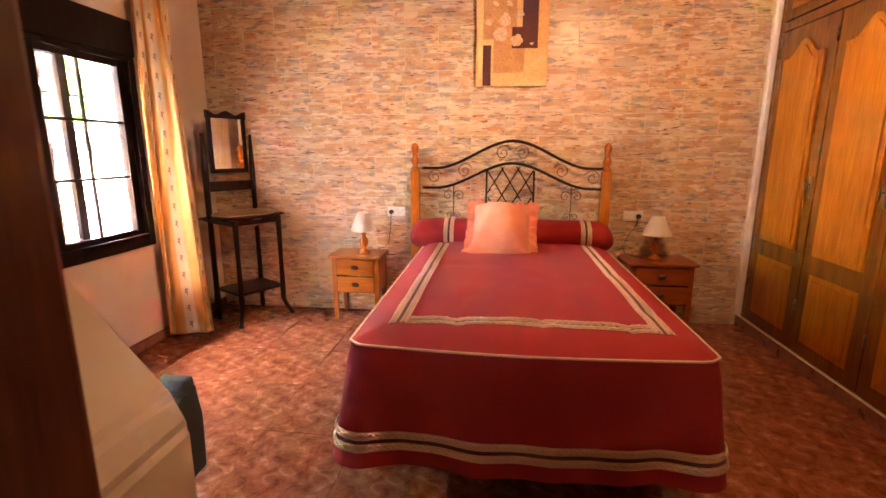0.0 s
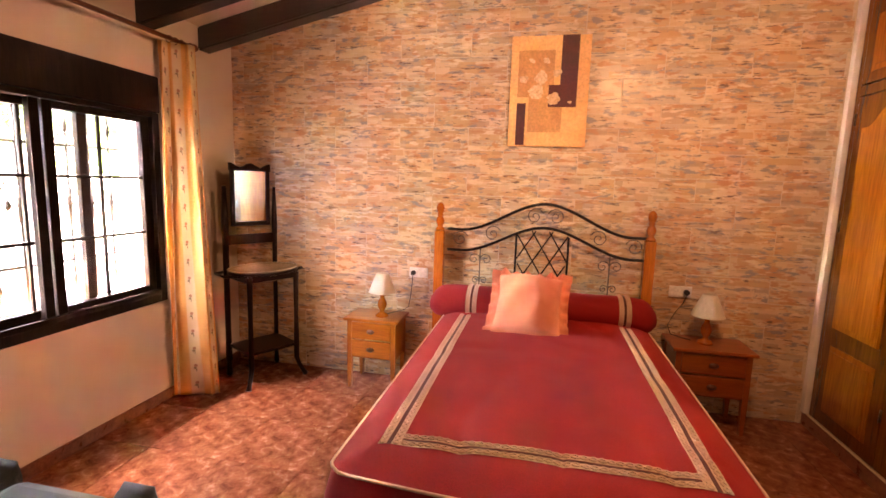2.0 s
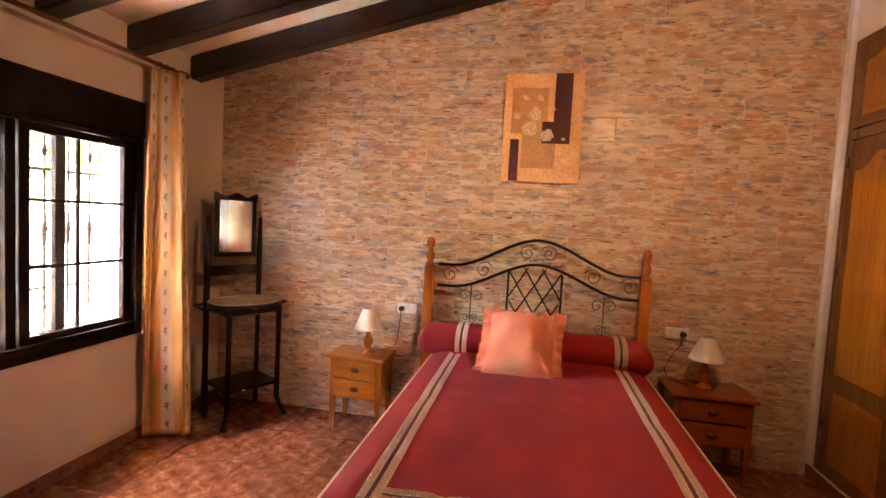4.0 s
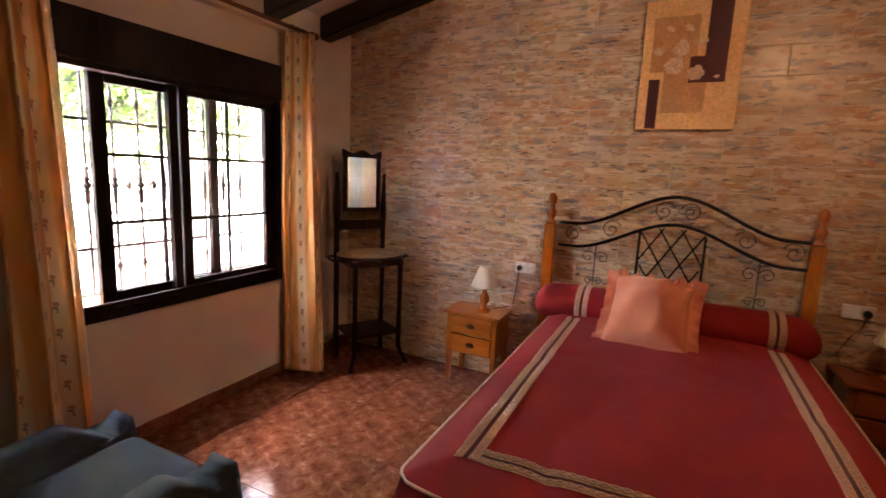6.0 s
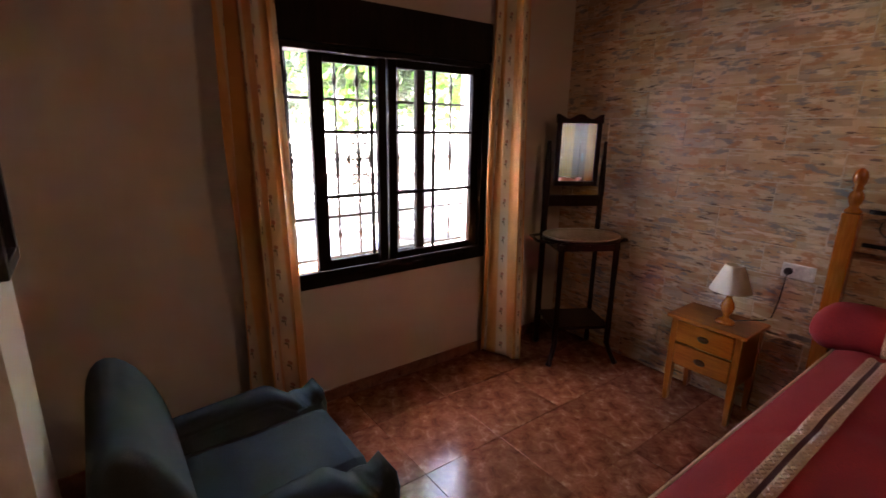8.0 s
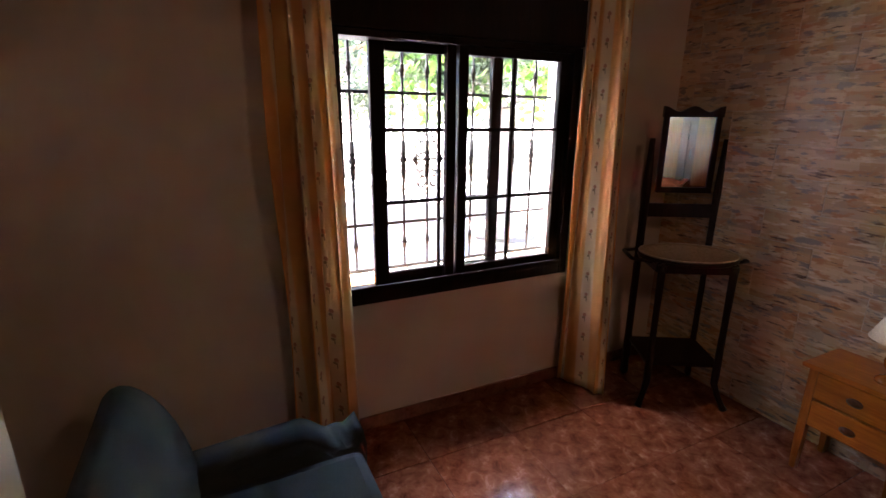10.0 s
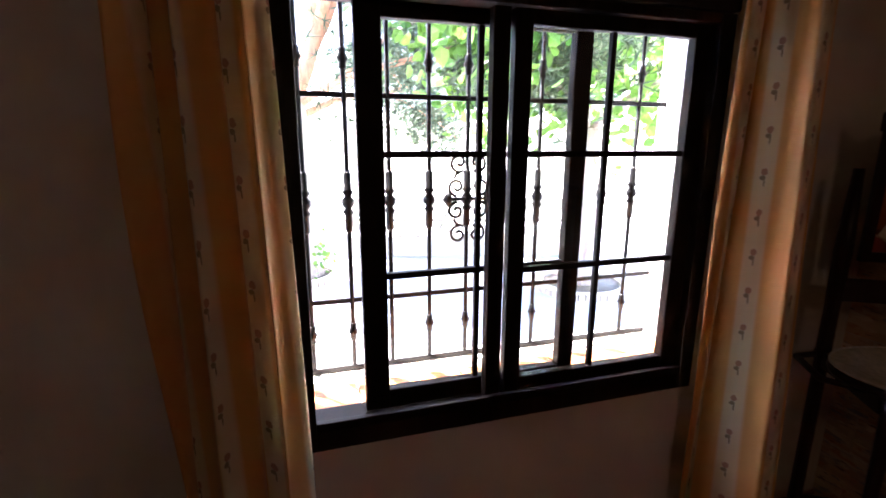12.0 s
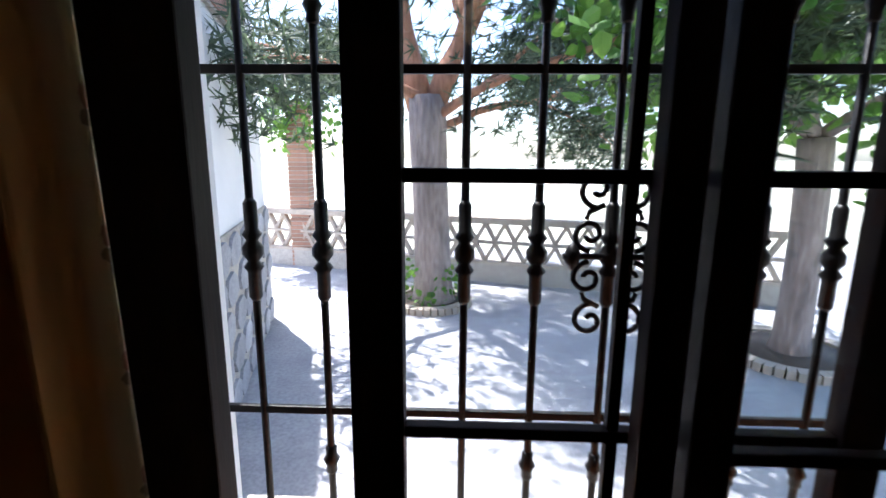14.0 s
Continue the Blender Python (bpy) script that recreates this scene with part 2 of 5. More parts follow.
WALL = plaster("cream wall plaster", (0.76, 0.69, 0.61))
CEIL = plaster("white ceiling plaster", (0.80, 0.76, 0.70))
WHITE = plaster("white gloss trim", (0.82, 0.80, 0.76))
OUTWALL = plaster("white lime render", (0.82, 0.82, 0.82))
GROUT = surface("pale beige grout", (0.62, 0.51, 0.38), (0.70, 0.58, 0.44), 12, 0.85)
FGROUT = surface("red brown floor grout", (0.26, 0.13, 0.09), (0.34, 0.18, 0.13), 12, 0.8)
SLATE = slate_print()
FTILE = floor_tile()
SKIRT = surface("brown red skirting tile", (0.20, 0.075, 0.045), (0.34, 0.14, 0.085), 14, 0.3)
BEAM = wood("dark stained beam", (0.010, 0.005, 0.004), (0.030, 0.013, 0.008), 0.5, "x", 0.05, 0.5)
DARK = wood("dark brown window wood", (0.008, 0.004, 0.003), (0.020, 0.010, 0.007), 0.6, "z", 0.0, 1.0, 0.15)
JAMB = wood("reddish brown door wood", (0.07, 0.02, 0.012), (0.16, 0.05, 0.028), 0.4, "z", 0.2)
MAHOG = wood("black brown mahogany", (0.012, 0.005, 0.004), (0.034, 0.012, 0.008), 0.35, "z", 0.1, 1.0, 0.25)
HONEY = wood("honey varnished pine", (0.30, 0.072, 0.007), (0.48, 0.145, 0.014), 0.32, "z", 0.2, 0.6, 0.35)
HONEYX = wood("honey varnished pine across", (0.33, 0.080, 0.007), (0.52, 0.160, 0.016), 0.32, "x", 0.2, 0.6, 0.35)
POSTW = wood("orange varnished post", (0.42, 0.10, 0.010), (0.58, 0.18, 0.022), 0.25, "z", 0.5, 0.6)
REDPINE = wood("red-brown varnished pine", (0.24, 0.045, 0.008), (0.38, 0.09, 0.016), 0.28, "x", 0.5, 0.6)
WARDF = wood("red amber wardrobe frame", (0.095, 0.026, 0.004), (0.20, 0.062, 0.008), 0.25, "z", 0.4, 0.35)
WARD = wood("amber wardrobe wood", (0.27, 0.066, 0.006), (0.42, 0.130, 0.012), 0.25, "z", 0.3, 0.35)
RODW = wood("red brown rod wood", (0.14, 0.04, 0.02), (0.22, 0.07, 0.035), 0.35, "y")
IRON = surface("black wrought iron", (0.008, 0.008, 0.009), (0.02, 0.019, 0.018), 30, 0.42, metal=0.6, relief=0.2)
SILVER = surface("greyed thin iron", (0.10, 0.09, 0.08), (0.2, 0.18, 0.16), 30, 0.4, metal=0.7)
BRASS = surface("dark aged brass", (0.07, 0.045, 0.02), (0.14, 0.09, 0.04), 30, 0.4, metal=0.8)
RED = fabric("crimson woven bedspread", (0.32, 0.007, 0.009), (0.37, 0.010, 0.012), sheen=0.03)
BANDC = fabric("cream woven braid", (0.74, 0.52, 0.40), (0.86, 0.66, 0.52), 300, 0.05)
BANDD = fabric("dark braid stripe", (0.07, 0.008, 0.010), (0.11, 0.014, 0.014), 300)
PIPE = fabric("pale piping", (0.70, 0.47, 0.38), (0.82, 0.62, 0.52), 300, 0.05)
PINK = fabric("salmon satin pillow", (0.80, 0.24, 0.15), (0.90, 0.35, 0.23), 420, 0.15, 7)
SOFA = fabric("blue green upholstery", (0.030, 0.046, 0.052), (0.052, 0.074, 0.082), 320, 0.06)
CURT = curtain_cloth()
SHADE = fabric("cream lampshade cloth", (0.78, 0.68, 0.52), (0.86, 0.77, 0.62), 300, 0.1)
PLASTIC = surface("white switch plastic", (0.84, 0.83, 0.80), (0.88, 0.87, 0.84), 20, 0.35, relief=0.02)
BLACKP = surface("black plastic", (0.012, 0.012, 0.012), (0.025, 0.025, 0.025), 20, 0.4, relief=0.05)
ENAMEL = surface("ivory enamel basin", (0.76, 0.63, 0.44), (0.82, 0.70, 0.52), 10, 0.22, relief=0.02, coat=0.4)
RIM = surface("pale basin rim", (0.74, 0.68, 0.58), (0.8, 0.75, 0.65), 10, 0.25, relief=0.02)
GLASS = clear_glass()
MIRROR, _t, _p = nodes_of("mirror glass")
_p.inputs["Base Color"].default_value, _p.inputs["Metallic"].default_value, _p.inputs["Roughness"].default_value = (0.86, 0.87, 0.86, 1), 1.0, 0.02
CANVAS = surface("amber canvas", (0.88, 0.47, 0.18), (0.93, 0.56, 0.25), 6, 0.7, relief=0.2)
CANVAS2 = surface("ochre canvas patch", (0.58, 0.26, 0.09), (0.72, 0.37, 0.15), 9, 0.7, relief=0.2)
MAROON = surface("maroon canvas bar", (0.07, 0.012, 0.010), (0.12, 0.022, 0.016), 9, 0.65, relief=0.2)
PETAL = surface("pale painted petal", (0.66, 0.38, 0.19), (0.84, 0.62, 0.40), 30, 0.65, relief=0.3)
PICT = surface("grey picture glass", (0.03, 0.028, 0.026), (0.06, 0.055, 0.05), 3, 0.12, relief=0.02)
SILLT = surface("orange sill tile", (0.50, 0.13, 0.035), (0.62, 0.21, 0.06), 10, 0.4)
PAVE = surface("grey terrace paving", (0.30, 0.30, 0.31), (0.42, 0.42, 0.42), 2.2, 0.85, fine=40, relief=0.35)
EARTH = surface("dry pale land", (0.40, 0.40, 0.29), (0.52, 0.51, 0.40), 1.2, 0.95)
BRICK = surface("thin red brick", (0.33, 0.17, 0.11), (0.46, 0.26, 0.18), 7, 0.85, relief=0.4, vary=0.25)
MORTAR = surface("pale mortar", (0.40, 0.36, 0.31), (0.5, 0.46, 0.4), 12, 0.9)
LATT = surface("weathered lattice block", (0.40, 0.33, 0.26), (0.54, 0.46, 0.37), 6, 0.85, relief=0.3)
STONE = surface("grey cladding stone", (0.30, 0.30, 0.31), (0.46, 0.46, 0.47), 4, 0.8, relief=0.5, vary=0.25)
BARK = surface("scaly pine bark", (0.24, 0.19, 0.165), (0.46, 0.37, 0.33), 7, 0.9, (1, 1, 0.25), 28, 0.8, depth=0.03)
BARKR = surface("orange pine bark", (0.34, 0.15, 0.08), (0.5, 0.26, 0.16), 7, 0.9, (1, 1, 0.3), 28, 0.7, depth=0.02)
NEEDLE = leaf_mat("pine needles", (0.05, 0.075, 0.045), (0.12, 0.16, 0.09))
LEAF = leaf_mat("broad green leaves", (0.07, 0.18, 0.03), (0.20, 0.36, 0.06))
SOIL = surface("planting soil", (0.08, 0.06, 0.045), (0.13, 0.10, 0.075), 9, 0.95)


# ---------------------------------------------------------------- shapes
def box(bm, x0, x1, y0, y1, z0, z1, bevel=0.0):
    vs = bmesh.ops.create_cube(bm, size=1, matrix=Matrix.LocRotScale(((x0 + x1) / 2, (y0 + y1) / 2, (z0 + z1) / 2), None, (abs(x1 - x0), abs(y1 - y0), abs(z1 - z0))))["verts"]
    if bevel:
        es = {e for v in vs for e in v.link_edges}
        bmesh.ops.bevel(bm, geom=list(es), offset=bevel, segments=2, affect="EDGES", profile=0.6)
    return bm


def prism(bm, pts, axis, a, b):
    """A polygon of pairs swept along one axis from a to b."""
    def put(u, w, s):
        return {"x": (s, u, w), "y": (u, s, w), "z": (u, w, s)}[axis]
    lo = [bm.verts.new(put(u, w, a)) for u, w in pts]
    hi = [bm.verts.new(put(u, w, b)) for u, w in pts]
    n = len(pts)
    fs = [bm.faces.new(lo), bm.faces.new(hi[::-1])]
    for i in range(n):
        fs.append(bm.faces.new((lo[i], hi[i], hi[(i + 1) % n], lo[(i + 1) % n])))
    bmesh.ops.recalc_face_normals(bm, faces=fs)
    return bm


def lathe(bm, prof, centre=(0, 0, 0), steps=20, sx=1.0, sy=1.0, caps=True):
    """Profile of (radius, height) pairs turned about the vertical."""
    cx, cy, cz = centre
    rings = []
    for r, z in prof:
        rings.append([bm.verts.new((cx + sx * r * math.cos(2 * math.pi * i / steps), cy + sy * r * math.sin(2 * math.pi * i / steps), cz + z)) for i in range(steps)])
    for a, b in zip(rings, rings[1:]):
        for i in range(steps):
            f = bm.faces.new((a[i], a[(i + 1) % steps], b[(i + 1) % steps], b[i]))
            f.smooth = True
    for ring, flip in ((rings[0], True), (rings[-1], False)) if caps else ():
        bm.faces.new(ring[::-1] if flip else ring)
    return bm


def tube(bm, pts, r, steps=8, taper=None):
    pts = [Vector(p) for p in pts]
    rings = []
    up = Vector((0, 0, 1))
    for i, p in enumerate(pts):
        d = (pts[min(i + 1, len(pts) - 1)] - pts[max(i - 1, 0)]).normalized()
        ref = up if abs(d.z) < 0.9 else Vector((1, 0, 0))
        u = d.cross(ref).normalized()
        w = u.cross(d).normalized()
        k = r if taper is None else taper[i]
        rings.append([bm.verts.new(p + k * (math.cos(2 * math.pi * j / steps) * u + math.sin(2 * math.pi * j / steps) * w)) for j in range(steps)])
    for a, b in zip(rings, rings[1:]):
        for j in range(steps):
            f = bm.faces.new((a[j], a[(j + 1) % steps], b[(j + 1) % steps], b[j]))
            f.smooth = True
    bm.faces.new(rings[0][::-1]), bm.faces.new(rings[-1])
    return bm


def spiral(c, r0, r1, a0, turns, n=22, axis="y"):
    out = []
    for i in range(n + 1):
        s = i / n
        a, r = a0 + turns * 2 * math.pi * s, r0 + (r1 - r0) * s
        u, w = r * math.cos(a), r * math.sin(a)
        out.append((c[0] + u, c[1], c[2] + w) if axis == "y" else (c[0], c[1] + u, c[2] + w))
    return out


def sheet(bm, fn, nu, nv, uv=None, smooth=True):
    """A grid of points fn(s, t) with s, t in 0..1; uv(s, t) gives cloth coordinates."""
    vs = [[bm.verts.new(fn(i / nu, j / nv)) for j in range(nv + 1)] for i in range(nu + 1)]
    lay = bm.loops.layers.uv.verify() if uv else None
    for i in range(nu):
        for j in range(nv):
            f = bm.faces.new((vs[i][j], vs[i + 1][j], vs[i + 1][j + 1], vs[i][j + 1]))
            f.smooth = smooth
            if uv:
                for lp, (a, b) in zip(f.loops, ((i, j), (i + 1, j), (i + 1, j + 1), (i, j + 1))):
                    lp[lay].uv = uv(a / nu, b / nv)
    return bm


def mesh_of(bm, name, material):
    me = bpy.data.meshes.new(name)
    bm.to_mesh(me)
    bm.free()
    me.materials.append(material)
    return me


def thing(name, at, label, category, group="", kind=""):
    ob = new(name)
    ob.location = at
    ob.empty_display_size = 0.1
    return tagged(ob, label, category, group, kind)


def fix(ob, parent):
    ob.parent = parent
    if parent.parent is None:
        ob.matrix_parent_inverse = Matrix.Translation(-parent.location)
    return ob


def part(name, bm, material, parent, label=""):
    ob = new(name, mesh_of(bm, name, material))
    return tagged(fix(ob, parent), label)


def solo(name, bm, material, label, category, kind="", group=""):
    return tagged(new(name, mesh_of(bm, name, material)), label, category, group, kind)


def B():
    return bmesh.new()


# ---------------------------------------------------------------- room shell
XE, YN, YS = 4.37, 4.0, 0.42          # east, north and south faces of the room
def ceil_z(x):
    return 2.64 + 0.234 * x
def beam_z(x):
    return 2.475 + 0.234 * x

WY0, WY1, WZ0, WZ1 = 1.655, 3.195, 0.715, 2.195      # window hole
OUT = -0.47                                        # outer face of the west wall

bm = B()
box(bm, -0.5, XE + 0.7, -1.6, YN + 0.2, -0.2, -0.006)
floor = solo("floor", bm, FGROUT, "floor of mottled terracotta tiles with pale joints", "floor", "structure")

# west wall round the window hole: plastered inner leaf, white rendered outer leaf with the wider reveal
top = 2.64
for name, x0, x1, y1, mat, label in (("wall_west", -0.118, 0, WY1, WALL, "cream plastered wall with a wide window"), ("wall_west_outer", OUT, -0.118, WY1 + 0.16, OUTWALL, "white rendered outer wall round the window")):
    bm = B()
    box(bm, x0, x1, -1.6, WY0, -0.2, top)
    box(bm, x0, x1, y1, YN, -0.2, top)
    box(bm, x0, x1, WY0, y1, -0.2, WZ0)
    box(bm, x0, x1, WY0, y1, WZ1, top)
    solo(name, bm, mat, label, "wall", "structure")

# north wall core behind the tiles
bm = B()
prism(bm, ((OUT, -0.2), (XE + 0.7, -0.2), (XE + 0.7, ceil_z(XE + 0.7)), (OUT, ceil_z(OUT))), "y", YN - 0.008, YN + 0.2)
wall_n = solo("wall_north", bm, GROUT, "wall clad in glazed stone-look tiles", "wall", "structure")

# east wall round the built-in wardrobe
WARD_Y0, WARD_Y1, WARD_Z0, WARD_Z1 = 1.45, 3.945, 0.085, 2.78
bm = B()
prism(bm, ((WARD_Y1, -0.006), (YN + 0.002, -0.006), (YN + 0.002, ceil_z(XE)), (WARD_Y1, ceil_z(XE))), "x", XE, XE + 0.7)
box(bm, XE, XE + 0.7, WARD_Y0, WARD_Y1, WARD_Z1, ceil_z(XE))
box(bm, XE, XE + 0.7, -1.6, WARD_Y0, -0.006, ceil_z(XE))
box(bm, XE + 0.62, XE + 0.7, WARD_Y0, WARD_Y1, -0.006, WARD_Z1)
solo("wall_east", bm, WALL, "cream plastered wall round a built-in wardrobe", "wall", "structure")

# south wall with the doorway, the hall behind it closed
DX0, DX1 = 2.114, 3.19
bm = B()
prism(bm, ((0, -0.006), (DX0, -0.006), (DX0, 2.1), (DX1, 2.1), (DX1, -0.006), (XE, -0.006), (XE, ceil_z(XE)), (0, ceil_z(0))), "y", 0.2, YS)
solo("wall_south", bm, WALL, "cream plastered wall with the doorway", "wall", "structure")
bm = B()
prism(bm, ((0, -0.006), (XE, -0.006), (XE, ceil_z(XE)), (0, ceil_z(0))), "y", -1.6, -1.4)
solo("wall_hall", bm, WALL, "plain cream wall of the hall", "wall", "structure")

# thickening of the wall that carries the picture, and the sloped buttress by the door
bm = B()
prism(bm, ((0.94, -0.006), (1.23, -0.006), (1.23, ceil_z(1.23)), (0.94, ceil_z(0.94))), "y", YS + 0.001, 0.895)
solo("wall_pier", bm, WALL, "cream plastered pier of the south wall", "wall", "structure")
bm = B()
prism(bm, ((1.232, -0.006), (2.02, -0.006), (2.02, 1.0), (1.998, 1.05), (1.232, 1.97)), "y", YS + 0.001, 0.70)
for e in bm.edges:
    e.smooth = True
bmesh.ops.bevel(bm, geom=list(bm.edges), offset=0.012, segments=2, affect="EDGES")
solo("wall_buttress", bm, WALL, "cream plastered buttress with a sloping top beside the doorway", "wall", "structure")

# ceiling and roof beams
bm = B()
prism(bm, ((OUT - 0.12, ceil_z(OUT - 0.12)), (XE + 0.7, ceil_z(XE + 0.7)), (XE + 0.7, ceil_z(XE + 0.7) + 0.12), (OUT - 0.12, ceil_z(OUT - 0.12) + 0.12)), "y", -1.6, YN + 0.2)
solo("ceiling", bm, CEIL, "sloping white plastered ceiling", "ceiling", "structure")
for i in range(7):
    y0 = 3.61 - 0.54 * i
    bm = B()
    prism(bm, ((0.004, beam_z(0.004)), (XE - 0.004, beam_z(XE)), (XE - 0.004, ceil_z(XE) - 0.002), (0.004, ceil_z(0.004) - 0.002)), "y", y0, y0 + 0.125)
    bmesh.ops.bevel(bm, geom=[e for e in bm.edges if abs(e.verts[0].co.x - e.verts[1].co.x) > 1], offset=0.012, segments=2, affect="EDGES")
    solo("ceiling_beam", bm, BEAM, "dark stained timber beam under the sloping ceiling", "beam", group="ceiling beams")

# skirting
bm = B()
box(bm, 0.0, 0.012, YS, YN - 0.004, 0, 0.075, 0.003)
solo("baseboard_west", bm, SKIRT, "red-brown tile skirting", "baseboard", "structure")
bm = B()
box(bm, XE - 0.012, XE + 0.02, WARD_Y0, YN - 0.004, 0, 0.085, 0.002)
solo("baseboard_east", bm, SKIRT, "red-brown tile plinth under the wardrobe", "baseboard", "structure")
bm = B()
box(bm, XE - 0.014, XE + 0.03, WARD_Y0, YN - 0.004, 0.0855, 0.092, 0.002)
solo("trim_plinth", bm, GROUT, "pale edge strip along the plinth", "trim", "structure")
bm = B()
box(bm, XE - 0.028, XE - 0.001, WARD_Y1 - 0.005, YN - 0.012, 0.092, ceil_z(XE) - 0.16, 0.004)
solo("trim_corner", bm, WHITE, "white plaster strip where wall meets wardrobe", "trim", "structure")

# door frame and the open door leaf
frame_d = thing("door_1", (DX0, YS, 0), "dark red-brown wooden door standing open into the room", "door", kind="structure")
bm = B()
box(bm, DX0 - 0.06, DX0 + 0.022, 0.185, YS + 0.014, 0, 2.12, 0.006)
part("door_jamb", bm, JAMB, frame_d)
bm = B()
box(bm, DX1 - 0.022, DX1 + 0.06, 0.185, YS + 0.014, 0, 2.12, 0.006)
part("door_jamb", bm, JAMB, frame_d)
bm = B()
box(bm, DX0 - 0.06, DX1 + 0.06, 0.185, YS + 0.014, 2.08, 2.17, 0.006)
part("door_head", bm, JAMB, frame_d)
bm = B()
box(bm, 3.19, 3.23, 0.44, 0.985, 0.01, 2.06, 0.006)
leaf = part("door_leaf", bm, WARDF, frame_d)
bm = B()
tube(bm, ((3.192, 0.955, 1.13), (3.125, 0.955, 1.13), (3.110, 0.97, 1.13), (3.108, 0.985, 1.13)), 0.009)
tube(bm, ((3.125, 0.96, 1.13), (3.118, 0.85, 1.125)), 0.009)
box(bm, 3.182, 3.192, 0.93, 0.975, 1.02, 1.22, 0.003)
part("door_handle", bm, IRON, leaf, "black lever handle")

# ---------------------------------------------------------------- window
win = thing("window_1", (0, 2.53, WZ0), "dark brown wooden sliding window, partly open, with shutter box", "window", kind="structure")


def ring(y0, y1, z0, z1, x0, x1, wl, wr, wb, wt, bevel=0.004):
    bm = B()
    box(bm, x0, x1, y0, y0 + wl, z0, z1, bevel)
    box(bm, x0, x1, y1 - wr, y1, z0, z1, bevel)
    box(bm, x0 + 0.001, x1 - 0.001, y0 + wl, y1 - wr, z0, z0 + wb, bevel)
    box(bm, x0 + 0.001, x1 - 0.001, y0 + wl, y1 - wr, z1 - wt, z1, bevel)
    return bm


bm = ring(1.83, WY1, WZ0, 1.965, -0.115, 0.018, 0.001, 0.055, 0.060, 0.03)
box(bm, -0.028, 0.0175, WY0, 1.883, WZ0, 1.965, 0.004)
box(bm, 0.0, 0.0185, 1.883, WY1 - 0.055, 0.774, 0.803, 0.003)
part("window_frame", bm, DARK, win)
bm = B()
box(bm, -0.115, 0.03, WY0, WY1, 1.967, WZ1, 0.008)
part("shutter_box", bm, DARK, win, "dark wooden roller-shutter box")


def sash(name, y0, y1, x, gl, gr, mid):
    """One sliding sash: stiles, rails, glazing bars and a pane; gl, gr are the pane's sides."""
    bm = ring(y0, y1, 0.777, 1.940, x - 0.018, x + 0.018, gl - y0, y1 - gr, 0.06, 0.045)
    s = part(name, bm, DARK, win)
    for z in (1.196, 1.546):
        bm = B()
        box(bm, x - 0.009, x + 0.011, gl, gr, z - 0.009, z + 0.009, 0.002)
        part("glazing_bar", bm, DARK, s)
    bm = B()
    box(bm, x - 0.008, x + 0.010, mid - 0.008, mid + 0.008, 0.837, 1.895, 0.002)
    part("glazing_bar", bm, DARK, s)
    bm = B()
    box(bm, x - 0.002, x + 0.002, gl, gr, 0.837, 1.895)
    pane = part("pane", bm, GLASS, s)
    pane.visible_shadow = False


sash("sash", 2.468, 3.14, -0.030, 2.521, 3.078, 2.79)
sash("sash", 2.034, 2.742, -0.072, 2.106, 2.686, 2.389)
# slim stile that closes the gap between the sashes
bm = B()
box(bm, -0.05, -0.012, 2.404, 2.453, 0.777, 1.940, 0.004)
part("meeting_stile", bm, DARK, win)

# outer sill and reveal of the window
bm = B()
box(bm, OUT - 0.03, -0.119, WY0, WY1 + 0.16, WZ0 - 0.02, WZ0 + 0.015, 0.004)
sill = solo("window_sill", bm, MORTAR, "outer window sill of orange clay tiles", "sill", "structure")
n = 9
for i in range(n):
    a, b = WY0 + (WY1 + 0.16 - WY0) * i / n, WY0 + (WY1 + 0.16 - WY0) * (i + 1) / n
    bm = B()
    box(bm, -0.305, -0.118, a + 0.003, b - 0.003, WZ0 + 0.012, WZ0 + 0.030, 0.003)
    part("tile", bm, SILLT, sill)

# iron grille in front of the window
GX = -0.43
grille = thing("window_grille", (GX, 2.53, WZ0 + 0.03), "black wrought-iron window grille with collars and a scroll ornament", "grille")
ys = [1.744 + 0.148 * k for k in range(0, 11)]
for k, y in enumerate(ys):
    bm = B()
    tube(bm, ((GX - 0.012, y, WZ0 + 0.018), (GX, y, WZ0 + 0.045), (GX, y, 2.18)), 0.0085)
    bar = part("grille_bar", bm, IRON, grille)
    for zc, s in ((1.372, 1.0), (0.888, 0.5), (1.848, 0.5)):
        if s == 0.5 and k % 3 == 0:
            continue
        bm = B()
        p = ((0.008, -0.11), (0.014, -0.10), (0.014, -0.045), (0.021, -0.035), (0.012, -0.022), (0.022, -0.008), (0.022, 0.008), (0.012, 0.022), (0.021, 0.035), (0.014, 0.045), (0.014, 0.10), (0.008, 0.11))
        if s == 0.5:
            p = ((0.008, -0.035), (0.013, -0.03), (0.012, -0.014), (0.019, 0.0), (0.012, 0.014), (0.013, 0.03), (0.008, 0.035))
        lathe(bm, p, (GX, y, zc), 10)
        part("collar", bm, IRON, bar)
for z in (0.742, 1.010, 1.733):
    bm = B()
    box(bm, GX - 0.006, GX + 0.006, WY0 - 0.02, WY1 + 0.18, z - 0.009, z + 0.009, 0.002)
    part("grille_rail", bm, IRON, grille)
bm = B()
cy = ys[5]
